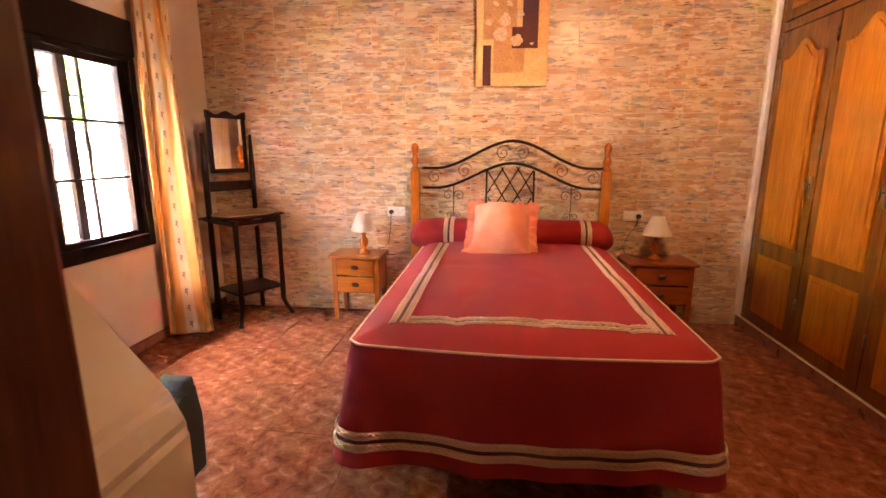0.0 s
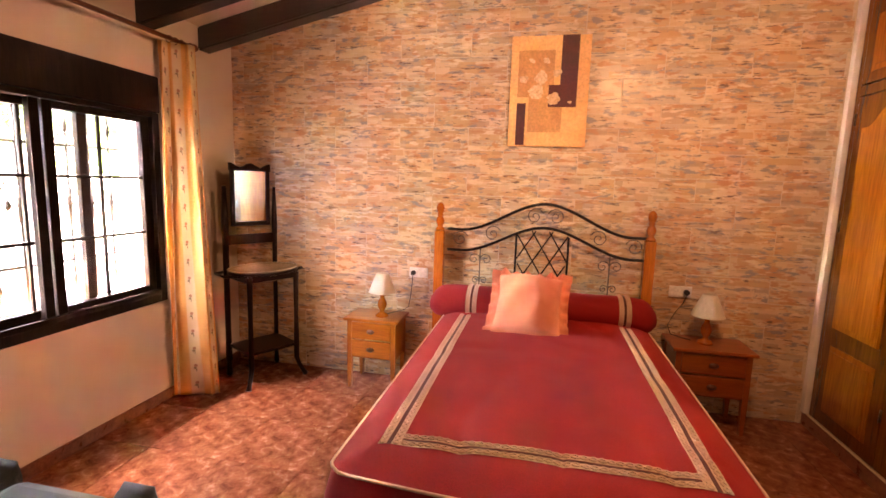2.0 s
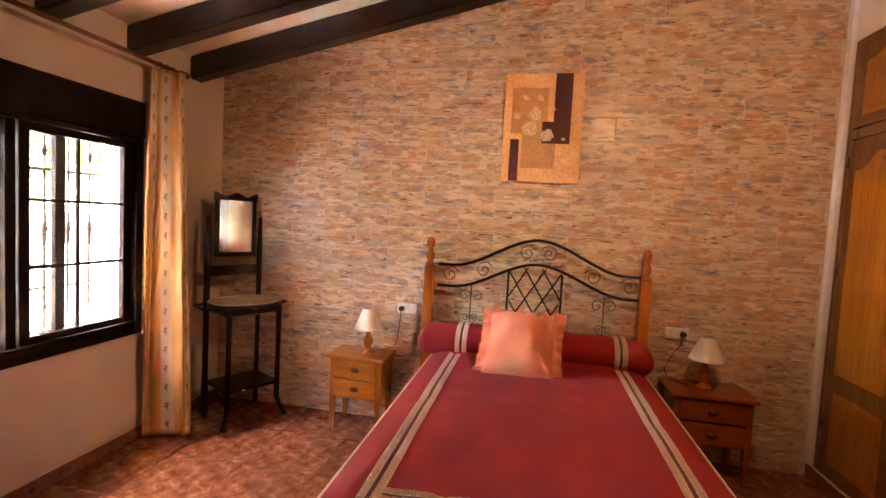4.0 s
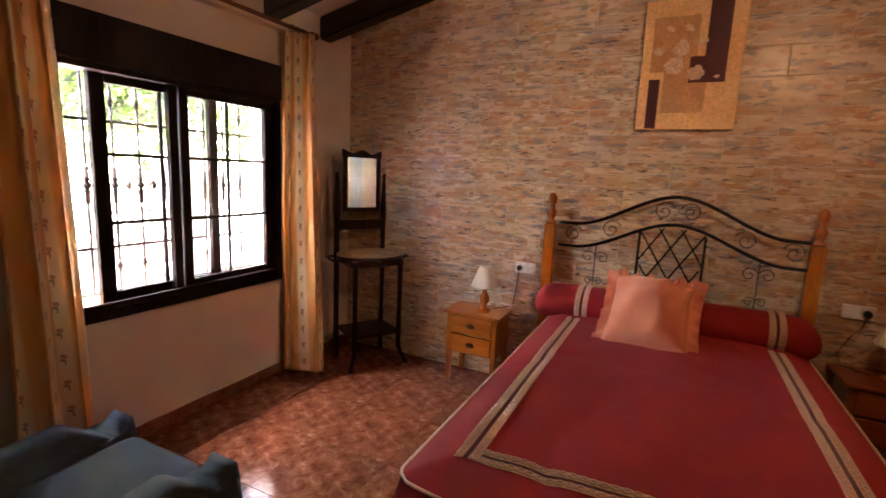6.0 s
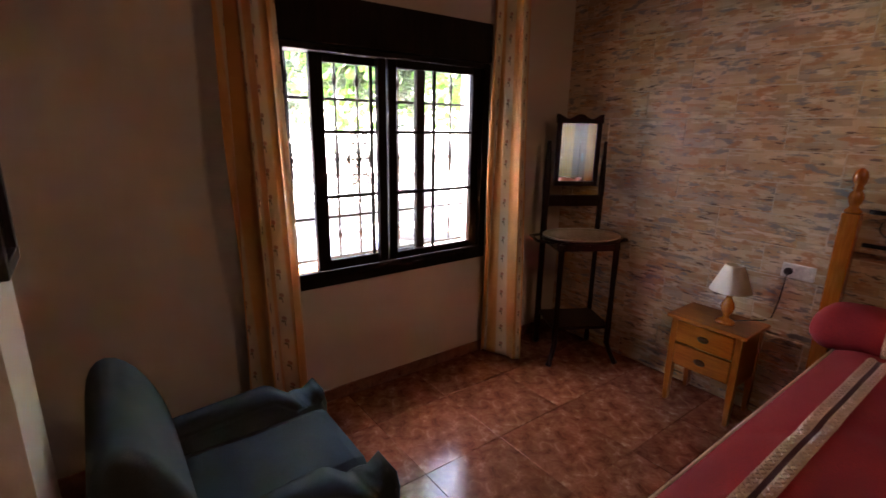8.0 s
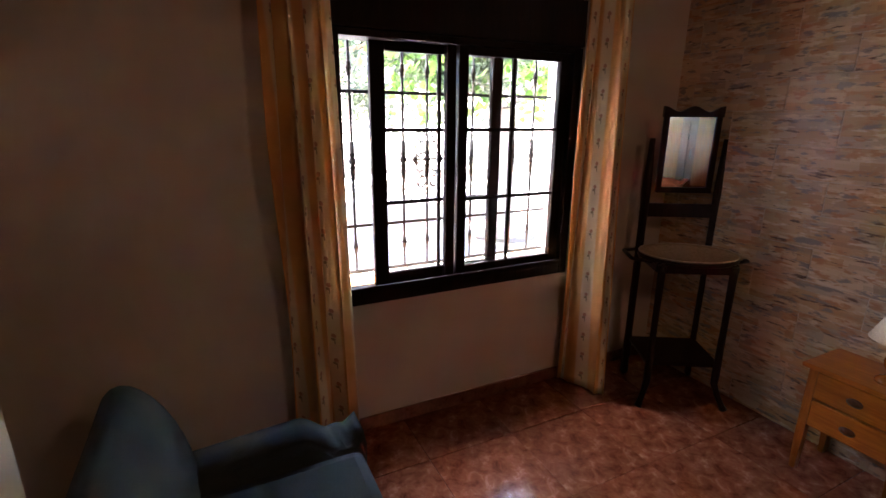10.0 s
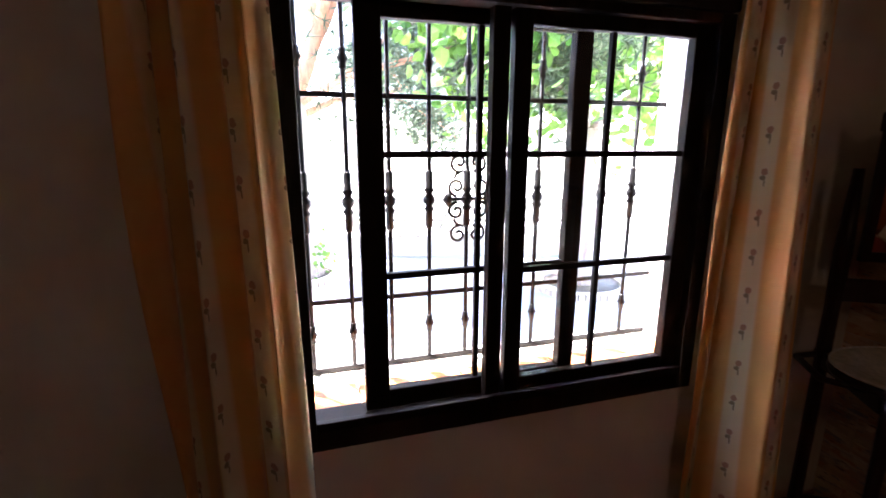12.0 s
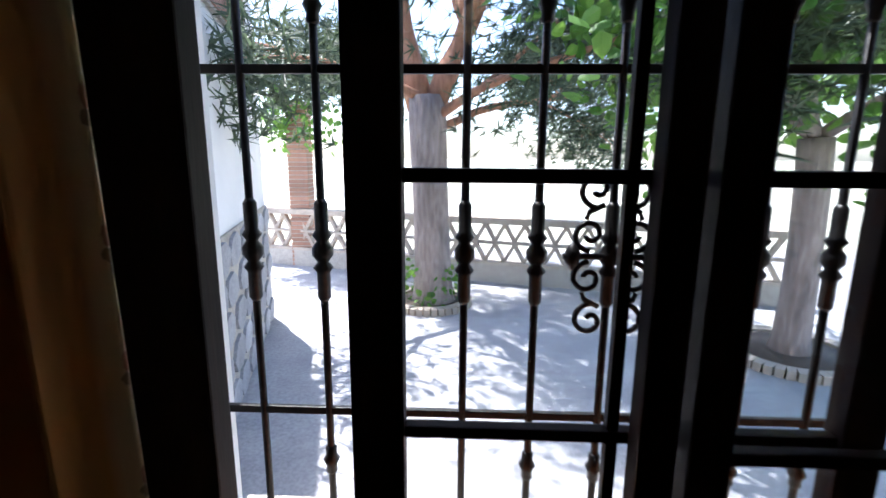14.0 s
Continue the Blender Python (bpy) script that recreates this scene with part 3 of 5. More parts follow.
for sy in (-1, 1):
    for sz in (-1, 1):
        c1 = (GX + 0.012, cy + sy * 0.045, 1.372 + sz * 0.045)
        tube(bm, [(x, c1[1] + sy * (y - c1[1]), z) for x, y, z in spiral(c1, 0.034, 0.008, -sz * math.pi / 2, sz * 1.2, axis="x")], 0.006, 6)
        c2 = (GX + 0.012, cy + sy * 0.036, 1.372 + sz * 0.135)
        tube(bm, [(x, c2[1] + sy * (y - c2[1]), z) for x, y, z in spiral(c2, 0.036, 0.007, -sz * math.pi / 2, sz * 1.15, axis="x")], 0.006, 6)
        tube(bm, ((GX + 0.012, cy + sy * 0.055, 1.372 + sz * 0.075), (GX + 0.012, cy + sy * 0.05, 1.372 + sz * 0.09), (GX + 0.012, cy + sy * 0.02, 1.372 + sz * 0.105)), 0.006, 6)
    lathe(bm, ((0.003, -0.03), (0.015, -0.012), (0.017, 0), (0.015, 0.012), (0.003, 0.03)), (GX + 0.012, cy + sy * 0.078, 1.372), 8)
    tube(bm, ((GX + 0.012, cy, 1.372), (GX + 0.012, cy + sy * 0.098, 1.372)), 0.007, 6)
part("scroll_ornament", bm, IRON, grille, "cast scroll ornament on the middle bar")

# ---------------------------------------------------------------- curtains and rod
rod = thing("curtain_rod", (0.12, 2.4, 2.435), "red-brown turned wooden curtain rod with finials above the window", "curtain rod")
bm = B()
tube(bm, ((0.12, 1.25, 2.435), (0.12, 3.375, 2.435)), 0.014, 12)
part("rod", bm, RODW, rod)
for y, s in ((3.375, 1), (1.25, -1)):
    bm = B()
    tube(bm, [(0.12, y + s * d, 2.435) for d in (0, 0.01, 0.02, 0.035, 0.05, 0.07, 0.085)], 0.02, 12, (0.016, 0.024, 0.016, 0.024, 0.026, 0.018, 0.004))
    part("finial", bm, RODW, rod)
for y in (1.5, 3.3):
    bm = B()
    tube(bm, ((0.002, y, 2.415), (0.12, y, 2.415)), 0.010)
    part("bracket", bm, RODW, rod)


def curtain(label, y0, y1, yb0, yb1, xb, folds, cloth, slant, deep):
    """A hanging curtain: gathered at the rod, folds deepening downwards; slant: how far its far edge stands out from the wall; deep: depth of the folds."""
    c = thing("curtain", (0.12, (y0 + y1) / 2, 0.03), label, "curtain", group="curtains")
    bm = B()
    rnd = [random.uniform(-0.5, 0.5) for _ in range(40)]

    def pt(s, t):
        z = 2.42 - t * 2.385
        k = t ** 0.9
        a, b = y0 + (yb0 - y0) * k, y1 + (yb1 - y1) * k
        mid, half = (a + b) / 2, (b - a) / 2
        ph = (s + 0.24 * t * (1 - s)) * folds * 2 * math.pi + 0.5 * math.sin(2.1 * t + s * 5)
        amp = deep * (0.028 + 0.038 * t) * (1 - 0.75 * s ** 6)
        y = mid + (2 * s - 1) * half + 0.012 * math.sin(ph * 2 + 1)
        x = 0.12 + (xb - 0.12) * t ** 1.2 + slant * (s - 0.5) * (0.5 + 0.5 * t) + amp * math.sin(ph) + 0.005 * math.sin(2.3 * ph + 4 * t)
        return (max(x, 0.035), y, z)
    sheet(bm, pt, int(folds * 26), 44, lambda s, t: (s * cloth, t * 2.385))
    ob = part("cloth", bm, CURT, c)
    m = ob.modifiers.new("thick", "SOLIDIFY")
    m.thickness = 0.003
    for i in range(int(folds) + 2):
        bm = B()
        y = y0 + (y1 - y0) * (i + 0.5) / (int(folds) + 2)
        tube(bm, [(0.12 + 0.022 * math.cos(a), y, 2.43 + 0.022 * math.sin(a)) for a in [k * math.pi / 6 for k in range(13)]], 0.003, 5)
        part("ring", bm, RODW, c)
    return c


curtain("cream satin curtain with brown sprigs, drawn aside", 3.17, 3.33, 3.15, 3.28, 0.20, 1.6, 0.66, 0.28, 0.6)
curtain("gold and cream curtain with brown sprigs, pulled to one side", 1.55, 1.81, 1.57, 1.875, 0.14, 2.6, 0.84, -0.07, 1.15)

# ---------------------------------------------------------------- wardrobe built into the east wall
def arch_panel(bm, y0, y1, z0, z1, x, rise, proud):
    """A raised field with a rounded ogee top, standing proud of x towards the room."""
    n = 14
    pts = [(y0, z0), (y1, z0)]
    for i in range(n + 1):
        s = i / n
        y = y1 + (y0 - y1) * s
        pts.append((y, z1 - rise + rise * (0.5 - 0.5 * math.cos(2 * math.pi * min(max((s - 0.12) / 0.76, 0), 1)))))
    prism(bm, pts, "x", x - proud, x)
    inner = [((y0 + y1) / 2 + (y - (y0 + y1) / 2) * 0.84, z0 + 0.035 + (z - z0) * (1 - 0.07 / (z1 - z0))) for y, z in pts]
    prism(bm, inner, "x", x - proud - 0.008, x - proud + 0.001)
    return bm


ward = thing("wardrobe", (XE, 2.6, WARD_Z0), "amber varnished built-in wardrobe with arched panel doors", "wardrobe")
bm = B()
box(bm, XE + 0.004, XE + 0.06, WARD_Y0, WARD_Y0 + 0.05, 0.092, WARD_Z1, 0.003)
box(bm, XE + 0.004, XE + 0.06, WARD_Y1 - 0.05, WARD_Y1 - 0.006, 0.092, WARD_Z1, 0.003)
box(bm, XE + 0.004, XE + 0.06, WARD_Y0 + 0.05, WARD_Y1 - 0.05, WARD_Z1 - 0.05, WARD_Z1, 0.003)
box(bm, XE + 0.004, XE + 0.06, WARD_Y0 + 0.05, WARD_Y1 - 0.05, 2.175, 2.235, 0.003)
box(bm, XE + 0.03, XE + 0.05, WARD_Y0 + 0.05, WARD_Y1 - 0.05, 0.092, 2.175)
part("carcass", bm, WARDF, ward)
nd_ = 4
for i in range(nd_):
    a = WARD_Y1 - 0.055 - (WARD_Y1 - WARD_Y0 - 0.11) * i / nd_
    b = WARD_Y1 - 0.055 - (WARD_Y1 - WARD_Y0 - 0.11) * (i + 1) / nd_
    lo, hi = b + 0.004, a - 0.004
    bm = B()
    box(bm, XE - 0.004, XE + 0.022, lo, hi, 0.10, 2.165, 0.003)
    door = part("door", bm, WARDF, ward)
    bm = B()
    arch_panel(bm, lo + 0.09, hi - 0.09, 0.745, 2.075, XE - 0.004, 0.10, 0.013)
    part("upper_panel", bm, WARD, door)
    bm = B()
    arch_panel(bm, lo + 0.09, hi - 0.09, 0.19, 0.63, XE - 0.004, 0.0005, 0.006)
    part("lower_panel", bm, WARD, door)
    hy = lo + 0.04
    bm = B()
    box(bm, XE - 0.010, XE - 0.004, hy - 0.011, hy + 0.011, 1.09, 1.22, 0.003)
    tube(bm, ((XE - 0.008, hy, 1.17), (XE - 0.036, hy, 1.17)), 0.005)
    box(bm, XE - 0.042, XE - 0.030, hy - 0.004, hy + 0.004, 1.13, 1.205, 0.003)
    part("handle", bm, BRASS, door, "dark brass key plate")
    gy = hi + 0.004
    for z in (0.40, 1.377, 2.036):
        bm = B()
        tube(bm, ((XE - 0.008, gy, z - 0.035), (XE - 0.008, gy, z + 0.035)), 0.006)
        part("hinge", bm, BRASS, door)
    bm = B()
    box(bm, XE - 0.004, XE + 0.022, lo, hi, 2.24, WARD_Z1 - 0.055, 0.003)
    up = part("top_door", bm, WARDF, ward)
    bm = B()
    arch_panel(bm, lo + 0.085, hi - 0.085, 2.30, WARD_Z1 - 0.11, XE - 0.004, 0.05, 0.006)
    part("panel", bm, WARD, up)

# ---------------------------------------------------------------- bed
BX0, BX1, BY0, BY1, BZ = 1.893, 3.225, 1.735, 3.86, 0.705
BXC = (BX0 + BX1) / 2
bed = thing("bed", (BXC, 2.8, 0), "double bed with wood and wrought-iron headboard", "bed")
for x in (1.774, 3.262):
    bm = B()
    box(bm, x - 0.035, x + 0.035, 3.885, 3.955, 0, 1.22, 0.006)
    prof = ((0.033, 0), (0.036, 0.008), (0.030, 0.016), (0.018, 0.03), (0.027, 0.05), (0.031, 0.07), (0.027, 0.09), (0.017, 0.105), (0.024, 0.115), (0.017, 0.125), (0.026, 0.145), (0.030, 0.168), (0.024, 0.19), (0.010, 0.205), (0.001, 0.208))
    lathe(bm, prof, (x, 3.92, 1.222), 18)
    part("bed_post", bm, POSTW, bed, "orange varnished post with a turned finial")
C0 = 2.545
def arc(zs, zt, half):
    out = []
    for i in range(41):
        s = -1 + 2 * i / 40
        x = C0 + s * 0.71
        k = max(0.0, 1 - abs(s * 0.71) / half)
        out.append((x, 3.92, zs + (zt - zs) * (k * k * (3 - 2 * k))))
    return out
bm = B()
tube(bm, arc(1.235, 1.445, 0.60), 0.0105, 8)
part("headboard_rail", bm, IRON, bed)
bm = B()
tube(bm, arc(1.08, 1.275, 0.60), 0.0105, 8)
part("headboard_rail", bm, IRON, bed)
bm = B()
tube(bm, ((1.80, 3.92, 0.52), (3.24, 3.92, 0.52)), 0.012, 8)
part("headboard_rail", bm, IRON, bed)
for x in (2.345, 2.715):
    bm = B()
    tube(bm, ((x, 3.92, 0.52), (x, 3.92, 1.215)), 0.008)
    part("headboard_bar", bm, IRON, bed)
# lattice of crossing rods between the two bars
lx0, lx1, lz0, lz1 = 2.345, 2.715, 0.60, 1.25
for d in (1, -1):
    for k in range(-4, 5):
        x0, pts = 2.53 + k * 0.123, []
        for i in range(25):
            z = lz0 + (lz1 - lz0) * i / 24
            x = x0 + d * (z - 0.93) * 0.62
            if lx0 <= x <= lx1 and z <= 1.275 - 0.35 * (x - C0) ** 2:
                pts.append((x, 3.92 + d * 0.004, z))
        if len(pts) > 2:
            bm = B()
            tube(bm, (pts[0], pts[-1]), 0.0055, 6)
            part("lattice_rod", bm, IRON, bed)
for x in (2.085, 3.005):
    bm = B()
    tube(bm, ((x, 3.92, 0.52), (x, 3.92, 1.10)), 0.005, 6)
    for s in (-1, 1):
        for z, r in ((1.02, 0.045), (0.86, 0.03)):
            tube(bm, [(x + s * (px - x), py, pz) for px, py, pz in spiral((x + r, 3.92, z), r, 0.007, math.pi, -1.35)], 0.0038, 5)
    part("scroll", bm, SILVER, bed)
for x, s in ((1.93, 1), (3.16, -1), (2.17, 1), (2.92, -1), (2.47, 1), (2.62, -1)):
    z = 1.165 if abs(x - C0) > 0.5 else (1.215 if abs(x - C0) > 0.2 else 1.355)
    bm = B()
    tube(bm, [(x + s * (px - x), py, pz) for px, py, pz in spiral((x, 3.92, z), 0.062, 0.008, 0.4, 1.6)], 0.0038, 5)
    part("scroll", bm, SILVER, bed)
# divan base and mattress under the spread
bm = B()
box(bm, BX0 + 0.05, BX1 - 0.05, BY0 + 0.06, 3.87, 0.14, 0.66, 0.03)
part("mattress", bm, RED, bed)
for x in (BX0 + 0.12, BX1 - 0.12):
    for y in (BY0 + 0.42, 3.78):
        bm = B()
        lathe(bm, ((0.025, 0), (0.03, 0.14)), (x, y, 0), 12)
        part("leg", bm, MAHOG, bed)

spread = thing("bedspread", (BXC, 2.8, 0.08), "crimson bedspread with cream braided bands and pale piping", "bedspread")


def top_z(x, y):
    e = min(x - BX0, BX1 - x, y - BY0 + 0.045 * math.sin(math.pi * min(max((x - BX0) / (BX1 - BX0), 0), 1)))
    k = min(max(e / 0.14, 0), 1)
    return BZ - 0.042 * (1 - k) ** 2 + 0.014 * math.sin(math.pi * (x - BX0) / (BX1 - BX0)) + 0.005 * noise.noise((x * 3.2, y * 2.3, 0.0)) * k + 0.0045 * noise.noise((x * 9, y * 5, 2.0)) * k - 0.006 * k * max(0, 1 - abs(noise.noise((x * 2.6 + 0.5 * y, y * 1.4, 7.0))) * 9)


def corner_in(x, y):
    """Round the two foot corners of the top in plan."""
    r = 0.075
    for cx, sx in ((BX0 + r, -1), (BX1 - r, 1)):
        dx, dy = (x - cx) * sx, (BY0 + r) - y
        if dx > 0 and dy > 0:
            d = math.hypot(dx, dy)
            m = max(dx, dy)
            if d > 0:
                k = m / d
                return cx + sx * dx * k, BY0 + r - dy * k
    return x, y


bm = B()
def top_pt(s, t):
    x, y = corner_in(BX0 + (BX1 - BX0) * s, BY0 + (BY1 - BY0) * t)
    inner = min(max((x - BX0 - 0.075) / (BX1 - BX0 - 0.15), 0), 1)
    y -= 0.045 * math.sin(math.pi * inner) * max(0, 1 - (y - BY0) / 0.5) ** 2
    return (x, y, top_z(x, y))
sheet(bm, top_pt, 60, 84)
part("top_panel", bm, RED, spread)


def edge_path(k):
    """Round the bed: down one side, across the foot, up the other; k runs 0..1. Gives the point and the outward way."""
    r = 0.075
    L1, La, L2 = BY1 - BY0 - r, math.pi / 2 * r, BX1 - BX0 - 2 * r
    T = 2 * L1 + 2 * La + L2
    d = k * T
    if d < L1:
        return BX0, BY1 - d, -1, 0
    d -= L1
    if d < La:
        a = d / r
        return BX0 + r - r * math.cos(a), BY0 + r - r * math.sin(a), -math.cos(a), -math.sin(a)
    d -= La
    if d < L2:
        return BX0 + r + d, BY0 - 0.045 * math.sin(math.pi * d / L2), 0, -1
    d -= L2
    if d < La:
        a = d / r
        return BX1 - r + r * math.sin(a), BY0 + r - r * math.cos(a), math.sin(a), -math.cos(a)
    return BX1, BY0 + r + (d - La), 1, 0


def skirt_at(k, t, out=0.0):
    x, y, nx, ny = edge_path(k)
    z0 = top_z(x, y)
    zb = 0.205 + 0.004 * math.sin(k * 46) + 0.003 * math.sin(k * 91 + 1)
    z = z0 + (zb - z0) * t
    cor = max(0.0, 1 - abs(abs(k - 0.5) - 0.118) / 0.035)
    flare = t * (0.012 + 0.010 * math.sin(k * 70) + 0.006 * math.sin(k * 133 + 2)) + 0.06 * cor * t ** 1.3 + 0.014 * math.sin(min(t * 6, math.pi / 2))
    return (x + nx * (flare + out), y + ny * (flare + out), z)


bm = B()
sheet(bm, lambda s, t: skirt_at(s, t), 260, 22)
part("skirt", bm, RED, spread)
bm = B()
tube(bm, [(x + nx * 0.006, y + ny * 0.006, top_z(x, y) - 0.002) for x, y, nx, ny in [edge_path(i / 160) for i in range(161)]], 0.005, 6)
part("piping", bm, PIPE, spread, "pale cord piping round the edge")


def braid(parent, name, pt, length, width, label):
    """A woven band: two cream plaits with twisted cords on them and a dark stripe between; pt(u, v, h): along, across, above, in metres."""
    n = max(2, int(length / 0.02))
    bm = B()
    sheet(bm, lambda s, t: pt(s * length, (0.40 + 0.20 * t) * width, 0.0025), n, 1)
    band = part(name, bm, BANDD, parent, label)
    for v0 in (0.0, 0.60):
        bm = B()
        sheet(bm, lambda s, t: pt(s * length, (v0 + 0.40 * t) * width, 0.004), n, 1)
        part("plait", bm, BANDC, band)
        for ph in (0, math.pi):
            bm = B()
            tube(bm, [pt(i / (3 * n) * length, (v0 + 0.20 + 0.12 * math.sin(i / (3 * n) * length * 2 * math.pi / 0.055 + ph)) * width, 0.0065) for i in range(3 * n + 1)], 0.0036, 4)
            part("cord", bm, PIPE, band)
    return band


BW = 0.075
bx0, bx1, by0 = 2.022, 3.102, 1.858
for nm, fn, ln in (
    ("band", lambda u, v, h: (bx0 + v, by0 + u, top_z(bx0 + v, by0 + u) + h), 1.62),
    ("band", lambda u, v, h: (bx1 - v, by0 + u, top_z(bx1 - v, by0 + u) + h), 1.62),
    ("band", lambda u, v, h: (bx0 + BW + u, by0 + v, top_z(bx0 + BW + u, by0 + v) + h), bx1 - bx0 - 2 * BW),
):
    braid(spread, nm, fn, ln, BW, "cream braided band with a dark stripe")
TL = 2 * (BY1 - BY0 - 0.075) + 0.075 * math.pi + BX1 - BX0 - 0.15
braid(spread, "hem_band", lambda u, v, h: skirt_at(min(u / TL, 1), 0.70 + v / 0.50, h + 0.001), TL, 0.082, "cream braided band above the hem")

# bolster under the spread at the head
bolster = thing("bolster", (BXC, 3.66, 0.7), "long crimson bolster with cream braided bands", "bolster")
def bol(u, a, out=0.0):
    """u along x in metres from the west end, a round the roll."""
    L = 1.49
    e = min(u, L - u)
    rr = 0.108 * (1 - 0.55 * max(0, 1 - e / 0.09) ** 2.2)
    x = 1.785 + u + 0.0
    w = 1 + 0.03 * noise.noise((u * 6, a, 3.0))
    return (x, 3.665 + 1.28 * (rr + out) * w * math.cos(a), 0.762 + (rr + out) * w * math.sin(a) - 0.03 * max(0, 1 - e / 0.2) ** 2)
bm = B()
sheet(bm, lambda s, t: bol(1.49 * s, 2 * math.pi * t), 60, 24)
part("roll", bm, RED, bolster)
for u0 in (0.262, 1.322 - BW):
    braid(bolster, "band", lambda u, v, h: bol(u0 + v, -0.35 * math.pi - u / 0.13 - 0.15, h + 0.001), 0.62, BW, "cream braided band")

# square pillow leaning on the bolster
pillow = thing("pillow", (2.45, 3.5, 0.74), "salmon satin square pillow with a ruffled edge", "pillow")
pm = pose(2.466, 3.34, 0.835, 40, 1, -2)
def pil(s, t, side):
    u, v = (2 * s - 1), (2 * t - 1)
    w = 0.212 * (1 - 0.10 * (1 - v * v) * abs(u) ** 3)
    h = 0.238 * (1 - 0.10 * (1 - u * u) * abs(v) ** 3)
    puff = 0.17 * ((1 - u * u) * (1 - v * v)) ** 0.62 * (1 + 0.2 * noise.noise((u * 2, v * 2, 5)))
    return pm @ Vector((u * w, v * h, side * puff))
bm = B()
sheet(bm, lambda s, t: pil(s, t, 1), 26, 26)
sheet(bm, lambda s, t: pil(s, t, -1), 26, 26)
bmesh.ops.remove_doubles(bm, verts=bm.verts, dist=0.0005)
part("cushion", bm, PINK, pillow)
bm = B()
def ruff(s, t):
    a = s * 4
    k, f = int(min(a, 3.9999)), a - int(min(a, 3.9999))
    q = [(-1 + 2 * f, -1), (1, -1 + 2 * f), (1 - 2 * f, 1), (-1, 1 - 2 * f)][k]
    n_ = Vector((q[0], q[1], 0))
    o = 0.05 * t
    wx, wy = 0.208 * (1 - 0.10 * (1 - q[1] * q[1])), 0.234 * (1 - 0.10 * (1 - q[0] * q[0]))
    return pm @ Vector((q[0] * wx + (q[0] if abs(q[0]) == 1 or abs(q[0]) > 0.97 else 0.2 * q[0]) * o, q[1] * wy + (q[1] if abs(q[1]) > 0.97 else 0.2 * q[1]) * o, 0.020 * t * math.sin(s * 150) + 0.008 * t * math.sin(s * 71)))
sheet(bm, ruff, 240, 3)
part("ruffle", bm, PINK, pillow, "gathered ruffle")

# ---------------------------------------------------------------- bedside tables, lamps, sockets
def bedside(x0, x1, y0, y1, h, label, up=HONEY, across=HONEYX):
    t = thing("bedside_table", ((x0 + x1) / 2, (y0 + y1) / 2, 0), label, "bedside table", group="bedside tables")
    bm = B()
    box(bm, x0 - 0.025, x1 + 0.025, y0 - 0.025, y1, h - 0.022, h, 0.007)
    part("top", bm, across, t)
    for x in (x0, x1 - 0.035):
        for y in (y0, y1 - 0.04):
            bm = B()
            prism(bm, ((x, 0.18), (x + 0.008, 0.0), (x + 0.030, 0.0), (x + 0.035, 0.18), (x + 0.035, h - 0.022), (x, h - 0.022)), "y", y, y + 0.035)
            part("leg", bm, up, t)
    bm = B()
    box(bm, x0 + 0.004, x0 + 0.022, y0 + 0.035, y1 - 0.04, 0.235, h - 0.022)
    part("side_panel", bm, up, t)
    bm = B()
    box(bm, x1 - 0.022, x1 - 0.004, y0 + 0.035, y1 - 0.04, 0.235, h - 0.022)
    part("side_panel", bm, up, t)
    bm = B()
    box(bm, x0 + 0.022, x1 - 0.022, y0 + 0.02, y1 - 0.02, 0.235, 0.25)
    part("bottom_panel", bm, across, t)
    mid = (0.245 + h - 0.03) / 2
    for a, b in ((0.25, mid - 0.006), (mid + 0.006, h - 0.032)):
        bm = B()
        box(bm, x0 + 0.037, x1 - 0.037, y0 - 0.006, y0 + 0.02, a, b, 0.006)
        d = part("drawer", bm, across, t)
        bm = B()
        lathe(bm, ((0.004, 0), (0.022, 0.002), (0.024, 0.006), (0.012, 0.012), (0.001, 0.013)), (0, 0, 0), 14)
        bmesh.ops.transform(bm, matrix=pose((x0 + x1) / 2, y0 - 0.007, (a + b) / 2, 90) @ Matrix.Diagonal((1.3, 0.8, 1.3, 1)), verts=bm.verts)
        part("knob", bm, JAMB, d, "dark turned knob")
    return t


bedside(1.125, 1.505, 3.70, 3.985, 0.55, "honey pine bedside table with two drawers beside the bed")
bedside(3.43, 3.885, 3.68, 3.985, 0.56, "red-brown pine bedside table with two drawers beside the bed", REDPINE, REDPINE)


def lamp(x, y, z, label):
    t = thing("table_lamp", (x, y, z), label, "table lamp", group="bedside lamps")
    bm = B()
    lathe(bm, ((0.001, 0), (0.048, 0.0), (0.05, 0.01), (0.04, 0.02), (0.018, 0.032), (0.016, 0.045), (0.030, 0.07), (0.036, 0.095), (0.030, 0.12), (0.016, 0.145), (0.014, 0.155), (0.02, 0.16), (0.012, 0.17), (0.010, 0.20)), (x, y, z), 20)
    part("base", bm, POSTW, t)
    bm = B()
    steps, prof = 28, ((0.104, 0.19), (0.044, 0.335))
    for o in (0.0, -0.003):
        rings = [[bm.verts.new((x + (r + o) * math.cos(2 * math.pi * i / steps), y + (r + o) * math.sin(2 * math.pi * i / steps), z + h)) for i in range(steps)] for r, h in prof]
        for i in range(steps):
            f = bm.faces.new((rings[0][i], rings[0][(i + 1) % steps], rings[1][(i + 1) % steps], rings[1][i]))
            f.smooth = True
    part("shade", bm, SHADE, t, "cream cloth lampshade")
    bm = B()
    lathe(bm, ((0.012, 0.2), (0.014, 0.21), (0.022, 0.25), (0.020, 0.275), (0.001, 0.29)), (x, y, z), 12)
    part("bulb", bm, PLASTIC, t)
    return t


